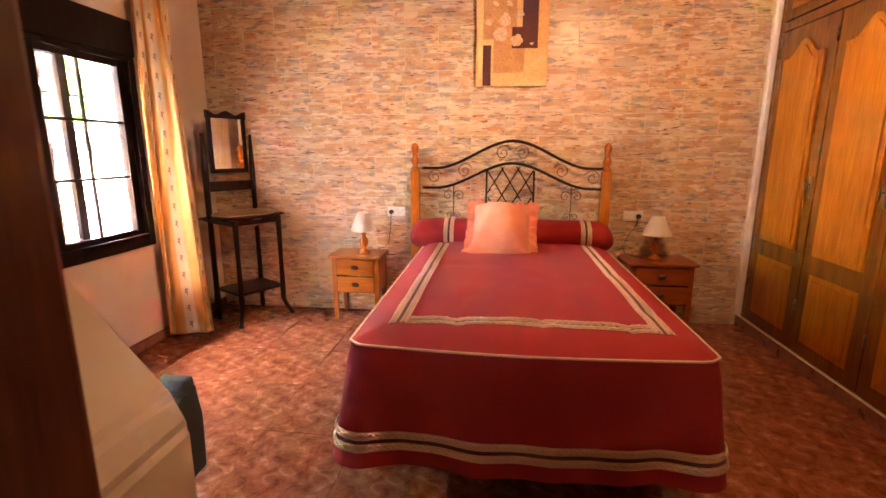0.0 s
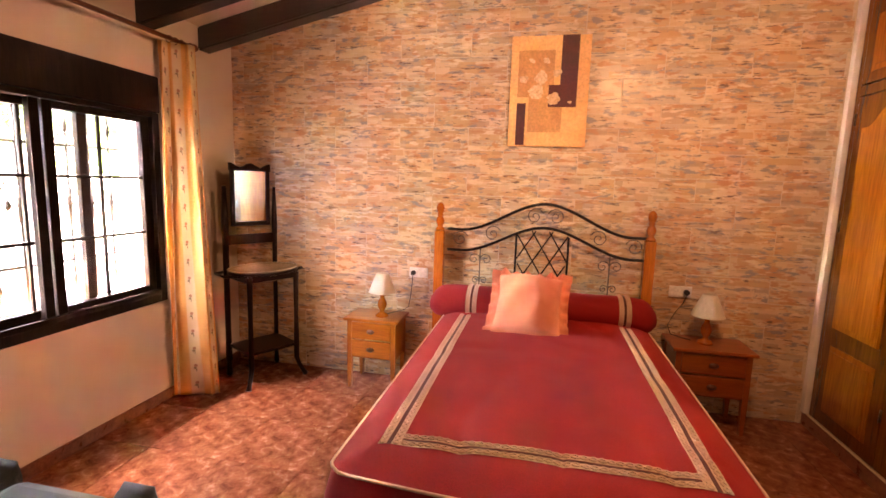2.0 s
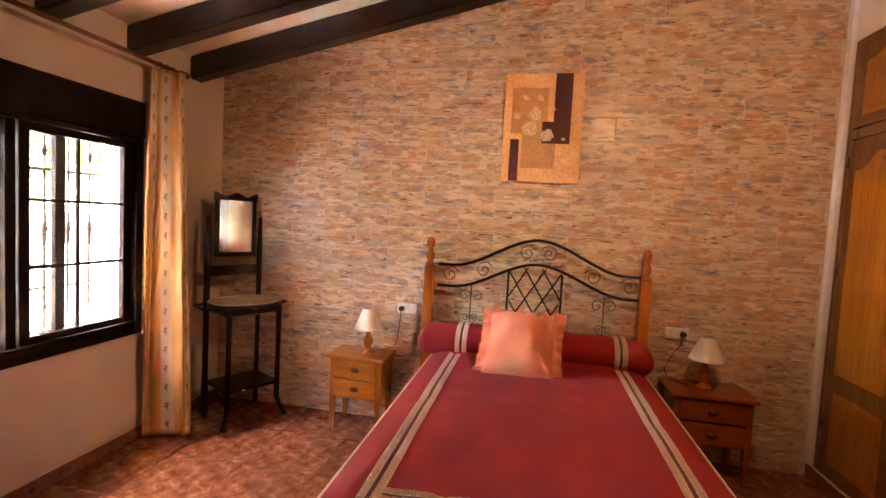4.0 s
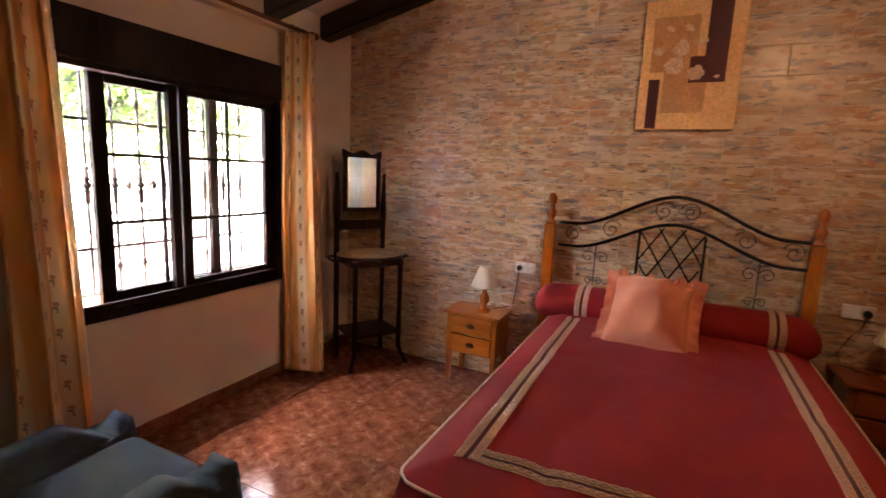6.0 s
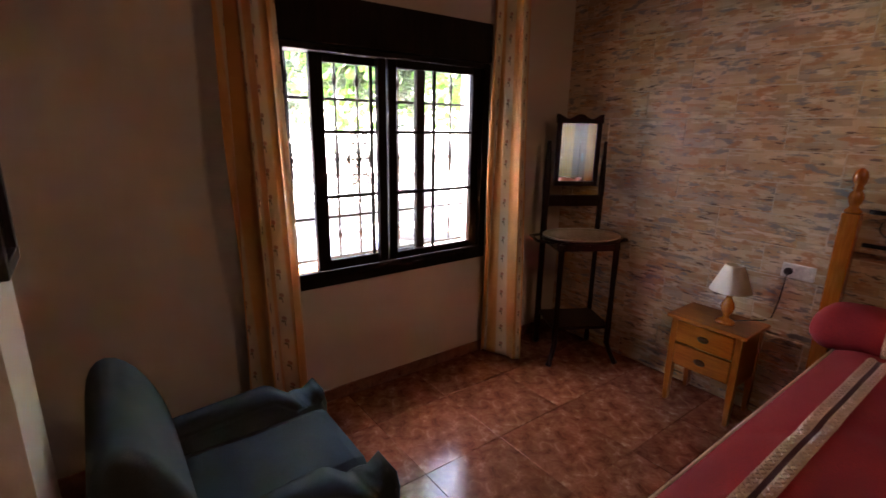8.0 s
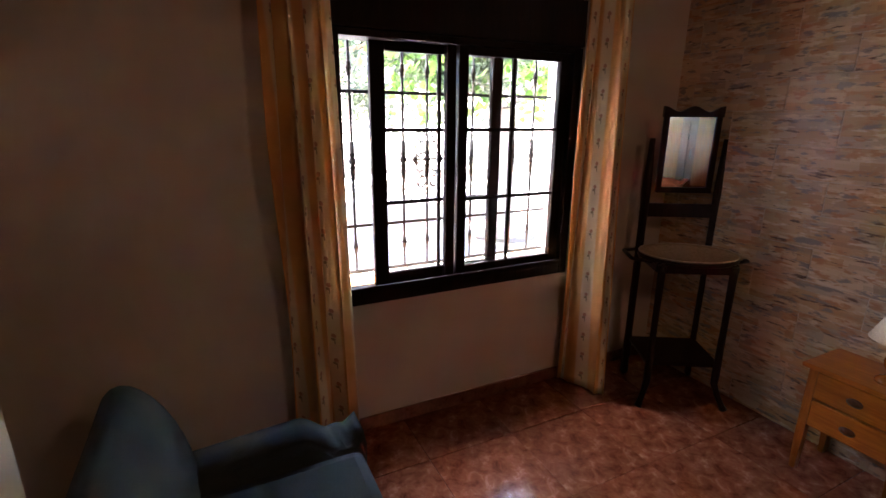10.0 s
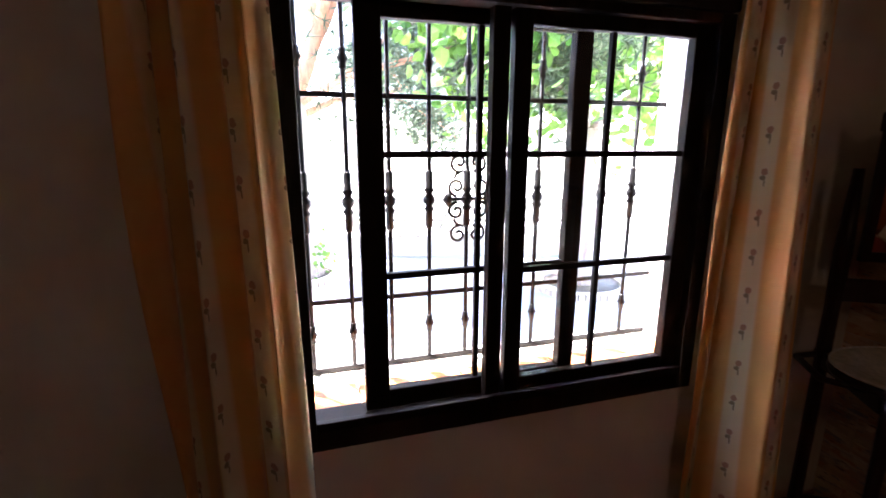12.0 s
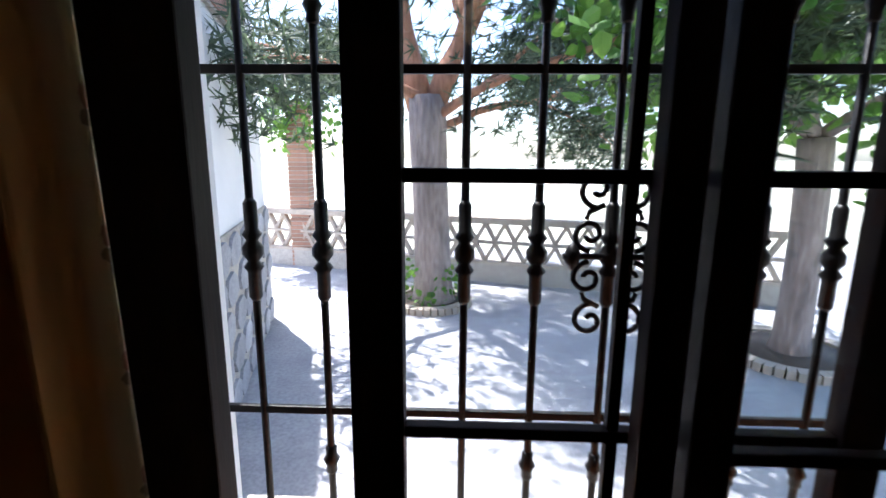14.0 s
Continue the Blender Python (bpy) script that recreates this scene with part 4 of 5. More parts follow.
lamp(1.366, 3.80, 0.55, "small lamp with turned wooden base and cream shade")
lamp(3.64, 3.82, 0.56, "small lamp with turned wooden base and cream shade")


def socket(x, z, plug, cable):
    s = thing("wall_socket", (x, 3.985, z), "white double socket on the tiled wall with a black plug", "socket", group="sockets")
    bm = B()
    box(bm, x - 0.075, x + 0.075, 3.975, 3.9865, z - 0.04, z + 0.04, 0.006)
    part("plate", bm, PLASTIC, s)
    for dx in (-0.037, 0.037):
        bm = B()
        tube(bm, ((x + dx, 3.977, z), (x + dx, 3.972, z)), 0.024, 18)
        part("socket_well", bm, PLASTIC, s)
    bm = B()
    tube(bm, ((plug, 3.974, z), (plug, 3.948, z)), 0.019, 14)
    part("plug", bm, BLACKP, s)
    bm = B()
    tube(bm, cable, 0.0032, 6)
    part("cable", bm, BLACKP, s)


socket(1.60, 0.873, 1.563, [(1.563, 3.948, 0.865), (1.56, 3.945, 0.80), (1.55, 3.95, 0.70), (1.53, 3.96, 0.60), (1.50, 3.96, 0.572), (1.44, 3.90, 0.565), (1.40, 3.83, 0.565)])
socket(3.50, 0.869, 3.537, [(3.537, 3.948, 0.862), (3.52, 3.945, 0.80), (3.47, 3.95, 0.72), (3.43, 3.95, 0.63), (3.45, 3.93, 0.572), (3.52, 3.88, 0.565), (3.56, 3.85, 0.565)])

# ---------------------------------------------------------------- canvas over the bed
PX0, PX1, PZ0, PZ1 = 2.243, 2.782, 1.853, 2.604
canvas = thing("canvas_painting", ((PX0 + PX1) / 2, 3.97, PZ0), "amber canvas painting of pale flowers with maroon bars", "painting")
bm = B()
box(bm, PX0, PX1, 3.955, 3.986, PZ0, PZ1, 0.004)
part("canvas", bm, CANVAS, canvas)
def cv(u, v):
    return PX0 + u * (PX1 - PX0), PZ1 - v * (PZ1 - PZ0)
def patch(name, u0, u1, v0, v1, mat, d):
    x0, z1 = cv(u0, v0)
    x1, z0 = cv(u1, v1)
    bm = B()
    box(bm, x0, x1, 3.955 - d, 3.9555, z0, z1)
    part(name, bm, mat, canvas)
patch("painted_patch", 0.10, 0.56, 0.13, 0.55, CANVAS2, 0.0012)
patch("painted_patch", 0.25, 0.68, 0.52, 0.87, CANVAS2, 0.0016)
patch("painted_bar", 0.64, 0.855, 0.0, 0.64, MAROON, 0.0020)
patch("painted_bar", 0.50, 0.66, 0.44, 0.64, MAROON, 0.0024)
patch("painted_bar", 0.10, 0.215, 0.605, 0.99, MAROON, 0.0020)
for u, v, r, n_ in ((0.40, 0.37, 0.075, 6), (0.34, 0.50, 0.08, 6), (0.57, 0.57, 0.07, 5), (0.17, 0.385, 0.05, 5), (0.45, 0.22, 0.045, 4), (0.27, 0.22, 0.035, 4), (0.60, 0.33, 0.05, 5), (0.775, 0.60, 0.025, 3)):
    x, z = cv(u, v)
    bm = B()
    for k in range(n_):
        a = k * 2 * math.pi / n_ + u * 9
        rr = r * (0.6 + 0.5 * random.random()) * 0.42
        q = [(x + math.cos(a) * rr * 0.8 + rr * (0.8 + 0.25 * math.sin(3 * i)) * math.cos(i * math.pi / 5), z + math.sin(a) * rr * 0.8 + rr * 0.75 * math.sin(i * math.pi / 5)) for i in range(10)]
        prism(bm, q, "y", 3.955 - 0.0030 - 0.0005 * k, 3.9552)
    part("painted_flower", bm, PETAL, canvas)

# ---------------------------------------------------------------- washstand in the corner
WA = radians(-30)
WC = Vector((0.40, 3.735, 0.0))          # middle of the basin, on the floor
stand = thing("washstand", tuple(WC), "dark mahogany washstand with mirror, towel arms and ivory basin", "washstand")
def wpart(name, mk, mat=MAHOG, parent=None, label=""):
    bm = B()
    mk(bm)
    bmesh.ops.transform(bm, matrix=Matrix.Translation(WC) @ Matrix.Rotation(WA, 4, "Z"), verts=bm.verts)
    return part(name, bm, mat, parent or stand, label)
BK, FR, HW = -0.17, 0.20, 0.225
for dy in (-HW + 0.02, HW - 0.02):
    wpart("back_post", lambda bm, y=dy: tube(bm, [(BK, y, z) for z in (0, 0.02, 0.12, 0.13, 0.3, 0.6, 0.82, 0.84, 0.86, 1.0, 1.22, 1.5)], 0.022, 8, (0.018, 0.026, 0.02, 0.028, 0.023, 0.023, 0.023, 0.03, 0.025, 0.024, 0.028, 0.016)))
    wpart("front_leg", lambda bm, y=dy: tube(bm, [(FR - 0.03 + 0.05 * max(0, (0.12 - z) / 0.12), y * (0.92 + 0.25 * max(0, (0.12 - z) / 0.12)), z) for z in (0, 0.03, 0.08, 0.14, 0.2, 0.5, 0.80, 0.845)], 0.019, 8, (0.022, 0.017, 0.017, 0.02, 0.022, 0.018, 0.022, 0.024)))
wpart("apron", lambda bm: (box(bm, BK, BK + 0.02, -HW + 0.03, HW - 0.03, 0.80, 0.855, 0.003), box(bm, FR - 0.04, FR - 0.02, -HW + 0.03, HW - 0.03, 0.80, 0.855, 0.003), box(bm, BK + 0.02, FR - 0.04, -HW + 0.01, -HW + 0.03, 0.80, 0.855, 0.003), box(bm, BK + 0.02, FR - 0.04, HW - 0.03, HW - 0.01, 0.80, 0.855, 0.003)))
def plate(bm):
    lathe(bm, ((0.165, 0.845), (0.205, 0.848), (0.208, 0.856), (0.205, 0.864), (0.165, 0.866), (0.165, 0.845)), (0.02, 0, 0), 36, 1.0, 1.3, False)
wpart("basin_ring", plate)
wpart("shelf", lambda bm: box(bm, BK, FR - 0.03, -HW + 0.02, HW - 0.02, 0.24, 0.262, 0.006))
for dy in (-1, 1):
    wpart("towel_arm", lambda bm, s=dy: tube(bm, ((BK, s * HW, 0.84), (BK + 0.05, s * (HW + 0.085), 0.845), (0.05, s * (HW + 0.09), 0.845), (0.09, s * HW * 0.95, 0.84)), 0.011, 8))
wpart("basin", lambda bm: lathe(bm, ((0.001, 0.765), (0.06, 0.765), (0.12, 0.79), (0.168, 0.845), (0.19, 0.872), (0.206, 0.877), (0.200, 0.880), (0.165, 0.872), (0.11, 0.863), (0.05, 0.858), (0.001, 0.857)), (0.02, 0, 0), 40, 1.0, 1.3), ENAMEL, None, "ivory enamelled basin")
def rim(bm):
    tube(bm, [(0.02 + 0.203 * math.cos(a), 0.264 * math.sin(a), 0.879) for a in [k * math.pi / 24 for k in range(49)]], 0.004, 6)
wpart("basin_rim", rim, RIM)
# splash rail, mirror yoke and tilting mirror
wpart("cross_rail", lambda bm: box(bm, BK - 0.012, BK + 0.012, -HW + 0.03, HW - 0.03, 1.045, 1.125, 0.004))
MW, MZ0, MZ1 = 0.158, 1.19, 1.64
def mframe(bm):
    box(bm, BK - 0.008, BK + 0.016, -MW, -MW + 0.03, MZ0, MZ1 + 0.012, 0.004)
    box(bm, BK - 0.008, BK + 0.016, MW - 0.03, MW, MZ0, MZ1 + 0.012, 0.004)
    box(bm, BK - 0.007, BK + 0.015, -MW + 0.03, MW - 0.03, MZ0, MZ0 + 0.034, 0.004)
    pts = [(-MW - 0.006, MZ1 - 0.022), (MW + 0.006, MZ1 - 0.022)] + [(MW + 0.006 - 2 * (MW + 0.006) * i / 16, MZ1 + 0.022 + 0.016 * math.cos(4 * math.pi * i / 16)) for i in range(17)]
    prism(bm, pts, "x", BK - 0.009, BK + 0.018)
mf = wpart("mirror_frame", mframe)
wpart("mirror_glass", lambda bm: box(bm, BK - 0.004, BK + 0.006, -MW + 0.028, MW - 0.028, MZ0 + 0.03, MZ1 - 0.02), MIRROR, mf, "old mirror glass")

# ---------------------------------------------------------------- armchair
arm = thing("armchair", (0.885, 1.33, 0), "blue-green upholstered armchair with scrolled arms under the picture", "armchair")
AX0, AX1, AY0, AY1 = 0.50, 1.27, 0.92, 1.745
def armrest(x0, x1):
    bm = B()
    prof = []
    for i in range(33):
        s = i / 32
        y = AY0 + 0.10 + (AY1 - AY0 - 0.10) * s
        z = 0.525 - 0.05 * (0.70 - s) if s < 0.70 else 0.487 + 0.038 * math.cos((s - 0.70) * 17) - 0.05 * max(0, s - 0.86)
        prof.append((y, z))
    prism(bm, [(AY0 + 0.10, 0.10)] + prof + [(AY1 + 0.012, 0.43), (AY1, 0.10)], "x", x0, x1)
    bmesh.ops.bevel(bm, geom=[e for e in bm.edges if abs(e.verts[0].co.x - e.verts[1].co.x) < 1e-5 and max(e.verts[0].co.z, e.verts[1].co.z) > 0.45], offset=0.022, segments=3, affect="EDGES")
    for f in bm.faces:
        f.smooth = True
    return bm
part("arm", armrest(AX0, AX0 + 0.17), SOFA, arm)
part("arm", armrest(AX1 - 0.17, AX1), SOFA, arm)
bm = B()
box(bm, AX0 + 0.172, AX1 - 0.172, AY0 + 0.16, AY1 - 0.01, 0.28, 0.445, 0.045)
part("seat_cushion", bm, SOFA, arm)
bm = B()
box(bm, AX0 + 0.10, AX1 - 0.10, AY0 + 0.10, AY1 - 0.03, 0.09, 0.279, 0.01)
part("seat_base", bm, SOFA, arm)
bm = B()
def back_pt(s, t):
    a = t * 2 * math.pi
    r = 0.11
    u = AX0 + 0.04 + (AX1 - AX0 - 0.08) * s
    e = 1 - 0.5 * max(0, 1 - min(s, 1 - s) / 0.10) ** 2
    hz = 0.275 * math.sin(a)
    return (u, AY0 + 0.16 - 0.05 * math.sin(a) + r * e * math.cos(a), 0.565 + hz * (1 if hz < 0 else e))
sheet(bm, back_pt, 34, 28)
for s_ in (0, 1):
    bm.faces.new([bm.verts.new(back_pt(s_, k / 28)) for k in range(28)])
part("backrest", bm, SOFA, arm)
for x in (AX0 + 0.07, AX1 - 0.07):
    for y in (AY0 + 0.16, AY1 - 0.07):
        bm = B()
        lathe(bm, ((0.018, 0), (0.026, 0.09)), (x, y, 0), 12)
        part("foot", bm, MAHOG, arm)

# picture on the pier
pic = thing("framed_picture", (1.06, 0.897, 1.28), "dark framed picture behind glass on the pier", "picture")
bm = B()
for x0, x1, z0, z1 in ((0.955, 0.985, 1.28, 1.95), (1.138, 1.168, 1.28, 1.95), (0.985, 1.138, 1.28, 1.31), (0.985, 1.138, 1.92, 1.95)):
    box(bm, x0, x1, 0.897, 0.921, z0, z1, 0.003)
part("picture_frame", bm, MAHOG, pic)
part("picture_glass", box(B(), 0.983, 1.140, 0.899, 0.909, 1.308, 1.922), PICT, pic)

# ---------------------------------------------------------------- hanging lamp, only its lower end in sight
lampc = thing("chandelier", (3.21, 2.30, 2.34), "turned dark wooden hanging lamp on a chain", "chandelier")
bm = B()
lathe(bm, ((0.001, 0), (0.012, 0.005), (0.02, 0.02), (0.012, 0.035), (0.03, 0.05), (0.042, 0.08), (0.03, 0.11), (0.018, 0.13), (0.03, 0.2), (0.02, 0.26), (0.012, 0.3)), (3.21, 2.30, 2.34), 18)
part("stem", bm, JAMB, lampc)
bm = B()
tube(bm, ((3.21, 2.30, 2.64), (3.21, 2.30, ceil_z(3.21) - 0.004)), 0.006)
part("rod", bm, IRON, lampc)
for k in range(5):
    a = k * 2 * math.pi / 5 + 0.3
    c, d = math.cos(a), math.sin(a)
    bm = B()
    tube(bm, [(3.21 + c * r, 2.30 + d * r, z) for r, z in ((0.02, 2.58), (0.10, 2.54), (0.19, 2.57), (0.23, 2.64))], 0.008, 6)
    arm_ = part("lamp_arm", bm, IRON, lampc)
    bm = B()
    lathe(bm, ((0.012, 0), (0.03, 0.01), (0.012, 0.03), (0.012, 0.07), (0.001, 0.08)), (3.21 + c * 0.23, 2.30 + d * 0.23, 2.64), 10)
    part("candle_holder", bm, JAMB, arm_)

# ---------------------------------------------------------------- outdoors
GZ = -0.08
bm = B()
vs = [bm.verts.new(p) for p in ((-400, -400, -1.0), (400, -400, -1.0), (400, 400, -1.0), (-400, 400, -1.0))]
bm.faces.new(vs)
solo("ground", bm, EARTH, "dry yellow-green open land below the terrace", "ground", "structure")
bm = B()
box(bm, -7.7, OUT - 0.002, -7, 11, -0.99, GZ, 0)
solo("pavement", bm, PAVE, "pale grey terrace paving dappled with shade", "pavement", "structure")

# low lattice balustrade along the terrace
P0, P1 = Vector((-6.62, -1.0, 0)), Vector((-4.74, 5.95, 0))
dv = (P1 - P0).normalized()
nv = Vector((-dv.y, dv.x, 0))
bal = thing("balustrade", tuple((P0 + P1) / 2 + Vector((0, 0, GZ))), "weathered lattice balustrade on a low brick base", "balustrade")
Lb = (P1 - P0).length
def along(bm, a, b, z0, z1, w, off=0.0):
    c = [P0 + dv * a + nv * (off - w / 2), P0 + dv * b + nv * (off - w / 2), P0 + dv * b + nv * (off + w / 2), P0 + dv * a + nv * (off + w / 2)]
    prism(bm, [(p.x, p.y) for p in c], "z", z0, z1)
    return bm
part("base_wall", along(B(), 0, Lb, GZ, 0.16, 0.16), MORTAR, bal)
part("top_rail", along(B(), 0, Lb, 0.70, 0.78, 0.18), LATT, bal)
part("mid_rail", along(B(), 0, Lb, 0.43, 0.465, 0.10), LATT, bal)
part("low_rail", along(B(), 0, Lb, 0.161, 0.20, 0.17), LATT, bal)
strut_meshes = {}
nb = int(Lb / 0.26)
for i in range(nb):
    for row, (z0, z1) in enumerate(((0.20, 0.43), (0.465, 0.70))):
        for d in (0, 1):
            a0, a1 = i * 0.26 + (0.13 if row else 0), i * 0.26 + (0 if row else 0.13)
            if d:
                a0, a1 = i * 0.26 + (0.13 if row else 0), i * 0.26 + (0.26 if row else 0.13)
                if not row:
                    a0 = i * 0.26 + 0.26
            p, q = P0 + dv * a0 + Vector((0, 0, z0)), P0 + dv * a1 + Vector((0, 0, z1))
            key = (row, d)
            if key not in strut_meshes:
                bm = B()
                e = (q - p)
                side = dv * 0.026
                for s in (1,):
                    lo = [p - side - nv * 0.04, p + side - nv * 0.04, p + side + nv * 0.04, p - side + nv * 0.04]
                    hi = [v + e for v in lo]
                    l = [bm.verts.new(v - p) for v in lo]
                    h = [bm.verts.new(v - p) for v in hi]
                    bm.faces.new(l[::-1]), bm.faces.new(h)
                    for k in range(4):
                        bm.faces.new((l[k], l[(k + 1) % 4], h[(k + 1) % 4], h[k]))
                bmesh.ops.recalc_face_normals(bm, faces=bm.faces)
                strut_meshes[key] = mesh_of(bm, "lattice_strut", LATT)
            o = new("lattice_strut", strut_meshes[key])
            o.location = p
            fix(o, bal)

# brick pillars
def pillar(x, y, w, h, group="pillars"):
    t = thing("brick_pillar", (x, y, GZ), "slim pillar of thin red bricks on the terrace edge", "pillar", group=group)
    part("core", box(B(), x - w / 2 + 0.01, x + w / 2 - 0.01, y - w / 2 + 0.01, y + w / 2 - 0.01, GZ, GZ + h), MORTAR, t)
    me = None
    n = int(h / 0.062)
    for i in range(n):
        if me is None:
            me = mesh_of(box(B(), -w / 2, w / 2, -w / 2, w / 2, 0, 0.048), "brick", BRICK)
        o = new("brick", me)
        o.location = (x, y, GZ + i * 0.062)
        fix(o, t)
pillar(-6.50, -0.21, 0.29, 2.4)

# white wing of the house set at a slant, its lower wall clad in stone, brick arch above
WINGA, WINGB = Vector((-4.07, 0.23, 0)), Vector((OUT - 0.004, 1.20, 0))
wing_l = (WINGB - WINGA).length
wing_m = Matrix.Translation(WINGA) @ Matrix.Rotation(math.atan2(WINGB.y - WINGA.y, WINGB.x - WINGA.x), 4, "Z")
wing = thing("house_wing", (-2.1, 0.0, GZ), "white rendered wing of the house with stone base and brick arch", "house")


def on_wing(bm):
    """From along, out of and up the slanted face to the world."""
    bmesh.ops.transform(bm, matrix=wing_m, verts=bm.verts)
    return bm


bm = B()
prism(bm, ((WINGA.x, WINGA.y), (WINGB.x, WINGB.y), (WINGB.x, -1.6), (WINGA.x, -1.6)), "z", GZ, 2.9)
part("wall", bm, OUTWALL, wing)
pts = [(wing_l, 2.05)] + [(wing_l - 0.01 - (wing_l - 0.9) * k / 12, 2.05 + 0.36 * math.sin(math.pi * (0.12 + 0.5 * k / 12))) for k in range(13)] + [(0.62, 2.92), (wing_l, 2.92)]
arch = part("arch", on_wing(prism(B(), pts, "y", 0.004, 0.03)), MORTAR, wing, "brick arch over the white wall")
rs = random.Random(5)
for k in range(30):
    u = 0.72 + k * 0.1
    z0 = 2.07 + 0.36 * math.sin(math.pi * (0.12 + 0.5 * min(1, (wing_l - u) / (wing_l - 0.9))))
    for row in range(3):
        part("brick", on_wing(box(B(), u, u + 0.085, 0.02, 0.042, z0 + row * 0.26, z0 + row * 0.26 + 0.245)), BRICK, arch)
stones = part("stone_base", on_wing(box(B(), 0.0, wing_l, 0.002, 0.02, GZ, 1.08)), MORTAR, wing)
for i in range(11):
    for j in range(5):
        x, z = 0.03 + i * 0.36 + rs.uniform(-0.04, 0.04) + (0.17 if j % 2 else 0), GZ + 0.02 + j * 0.225
        if x + 0.34 > wing_l - 0.02:
            continue
        n_ = 7
        q = [(x + 0.17 + 0.185 * (0.84 + 0.2 * rs.random()) * math.cos(2 * math.pi * k / n_ + 0.3 * rs.random()), z + 0.115 + 0.118 * (0.84 + 0.2 * rs.random()) * math.sin(2 * math.pi * k / n_)) for k in range(n_)]
        part("stone", on_wing(prism(B(), q, "y", 0.012, 0.042)), STONE, stones)


# trees
def limb(bm, p, d, length, r, rnd, depth, tips, droop=0.0):
    pts, rad = [Vector(p)], [r]
    d = Vector(d).normalized()
    n = 6
    for i in range(n):
        d = (d + Vector((rnd.uniform(-0.16, 0.16), rnd.uniform(-0.16, 0.16), rnd.uniform(-0.1, 0.1) - droop))).normalized()
        pts.append(pts[-1] + d * length / n)
        rad.append(r * (1 - 0.62 * (i + 1) / n))
    tube(bm, pts, r, 9, rad)
    tips += pts[3:]
    if depth:
        for k in range(3):
            i = rnd.randint(2, n)
            a = rnd.uniform(0, 2 * math.pi)
            limb(bm, pts[i], d + Vector((math.cos(a), math.sin(a), rnd.uniform(-0.1, 0.5))) * 0.9, length * 0.62, rad[i] * 0.75, rnd, depth - 1, tips, droop)


def needles(tips, rnd, per, size):
    """Tufts of thin needle blades round the twig ends."""
    verts, faces = [], []
    for tip in tips:
        for _ in range(per):
            c = tip + Vector((rnd.gauss(0, 0.3), rnd.gauss(0, 0.3), rnd.gauss(0, 0.2)))
            for _ in range(9):
                d = Vector((rnd.gauss(0, 1), rnd.gauss(0, 1), rnd.gauss(0, 0.8))).normalized() * size * rnd.uniform(0.7, 1.3)
                s = d.cross(Vector((rnd.random(), rnd.random(), rnd.random()))).normalized() * 0.011
                i = len(verts)
                verts += [c - s, c + s, c + d]
                faces.append((i, i + 1, i + 2))
    return verts, faces


def leaves(tips, rnd, per, size, spread_):
    verts, faces = [], []
    for tip in tips:
        for _ in range(per):
            c = tip + Vector((rnd.gauss(0, spread_), rnd.gauss(0, spread_), rnd.gauss(0, spread_)))
            u = Vector((rnd.gauss(0, 1), rnd.gauss(0, 1), rnd.gauss(-0.5, 0.6))).normalized()
            w = u.cross(Vector((rnd.gauss(0, 1), rnd.gauss(0, 1), rnd.gauss(0, 1)))).normalized()
            n_ = u.cross(w)
            k = size * rnd.uniform(0.7, 1.25)
            i = len(verts)
            verts += [c, c + u * k * 0.3 + w * k * 0.42 + n_ * k * 0.06, c + u * k * 0.75 + w * k * 0.34, c + u * k * 1.15, c + u * k * 0.75 - w * k * 0.34, c + u * k * 0.3 - w * k * 0.42 + n_ * k * 0.06, c + u * k * 0.55 - n_ * k * 0.05]
            faces += [(i, i + 1, i + 6), (i + 1, i + 2, i + 6), (i + 2, i + 3, i + 6), (i + 3, i + 4, i + 6), (i + 4, i + 5, i + 6), (i + 5, i, i + 6)]
    return verts, faces


def crown(name, data, mat, parent, label):
    me = bpy.data.meshes.new(name)
    me.from_pydata([tuple(v) for v in data[0]], [], data[1])
    me.materials.append(mat)
    ob = fix(new(name, me), parent)
    return tagged(ob, label, kind="stuff")


def pine(x, y):
    rnd = random.Random(3)
    t = thing("pine_tree", (x, y, GZ), "mature pine with forked orange trunk and airy needles", "tree")
    bm = B()
    pts = [(x + 0.05 * math.sin(z * 1.3), y + 0.04 * math.cos(z * 1.1), GZ + z) for z in (0, 0.12, 0.4, 0.9, 1.4, 1.9, 2.25)]
    tube(bm, pts, 0.2, 14, (0.27, 0.225, 0.205, 0.195, 0.19, 0.20, 0.20))
    part("trunk", bm, BARK, t)
    tips = []
    fork = Vector(pts[-1])
    for off, way, r in ((-0.06, (-0.1, -0.28, 1), 0.15), (0.06, (0.05, 0.32, 1), 0.13)):
        bm = B()
        limb(bm, fork + Vector((0, off, -0.12)), way, 2.6, r, rnd, 2, tips)
        part("branch", bm, BARKR, t, "orange-barked limb")
    for a, z in ((2.2, 1.9), (3.6, 2.1), (0.9, 2.0), (5.4, 2.2)):
        bm = B()
        limb(bm, (x, y, GZ + z), (math.cos(a), math.sin(a), 0.5), 2.1, 0.055, rnd, 2, tips, 0.05)
        part("branch", bm, BARKR, t, "orange-barked limb")
    crown("crown", needles(tips, rnd, 30, 0.14), NEEDLE, t, "airy grey-green needles")
pine(-4.62, 1.84)


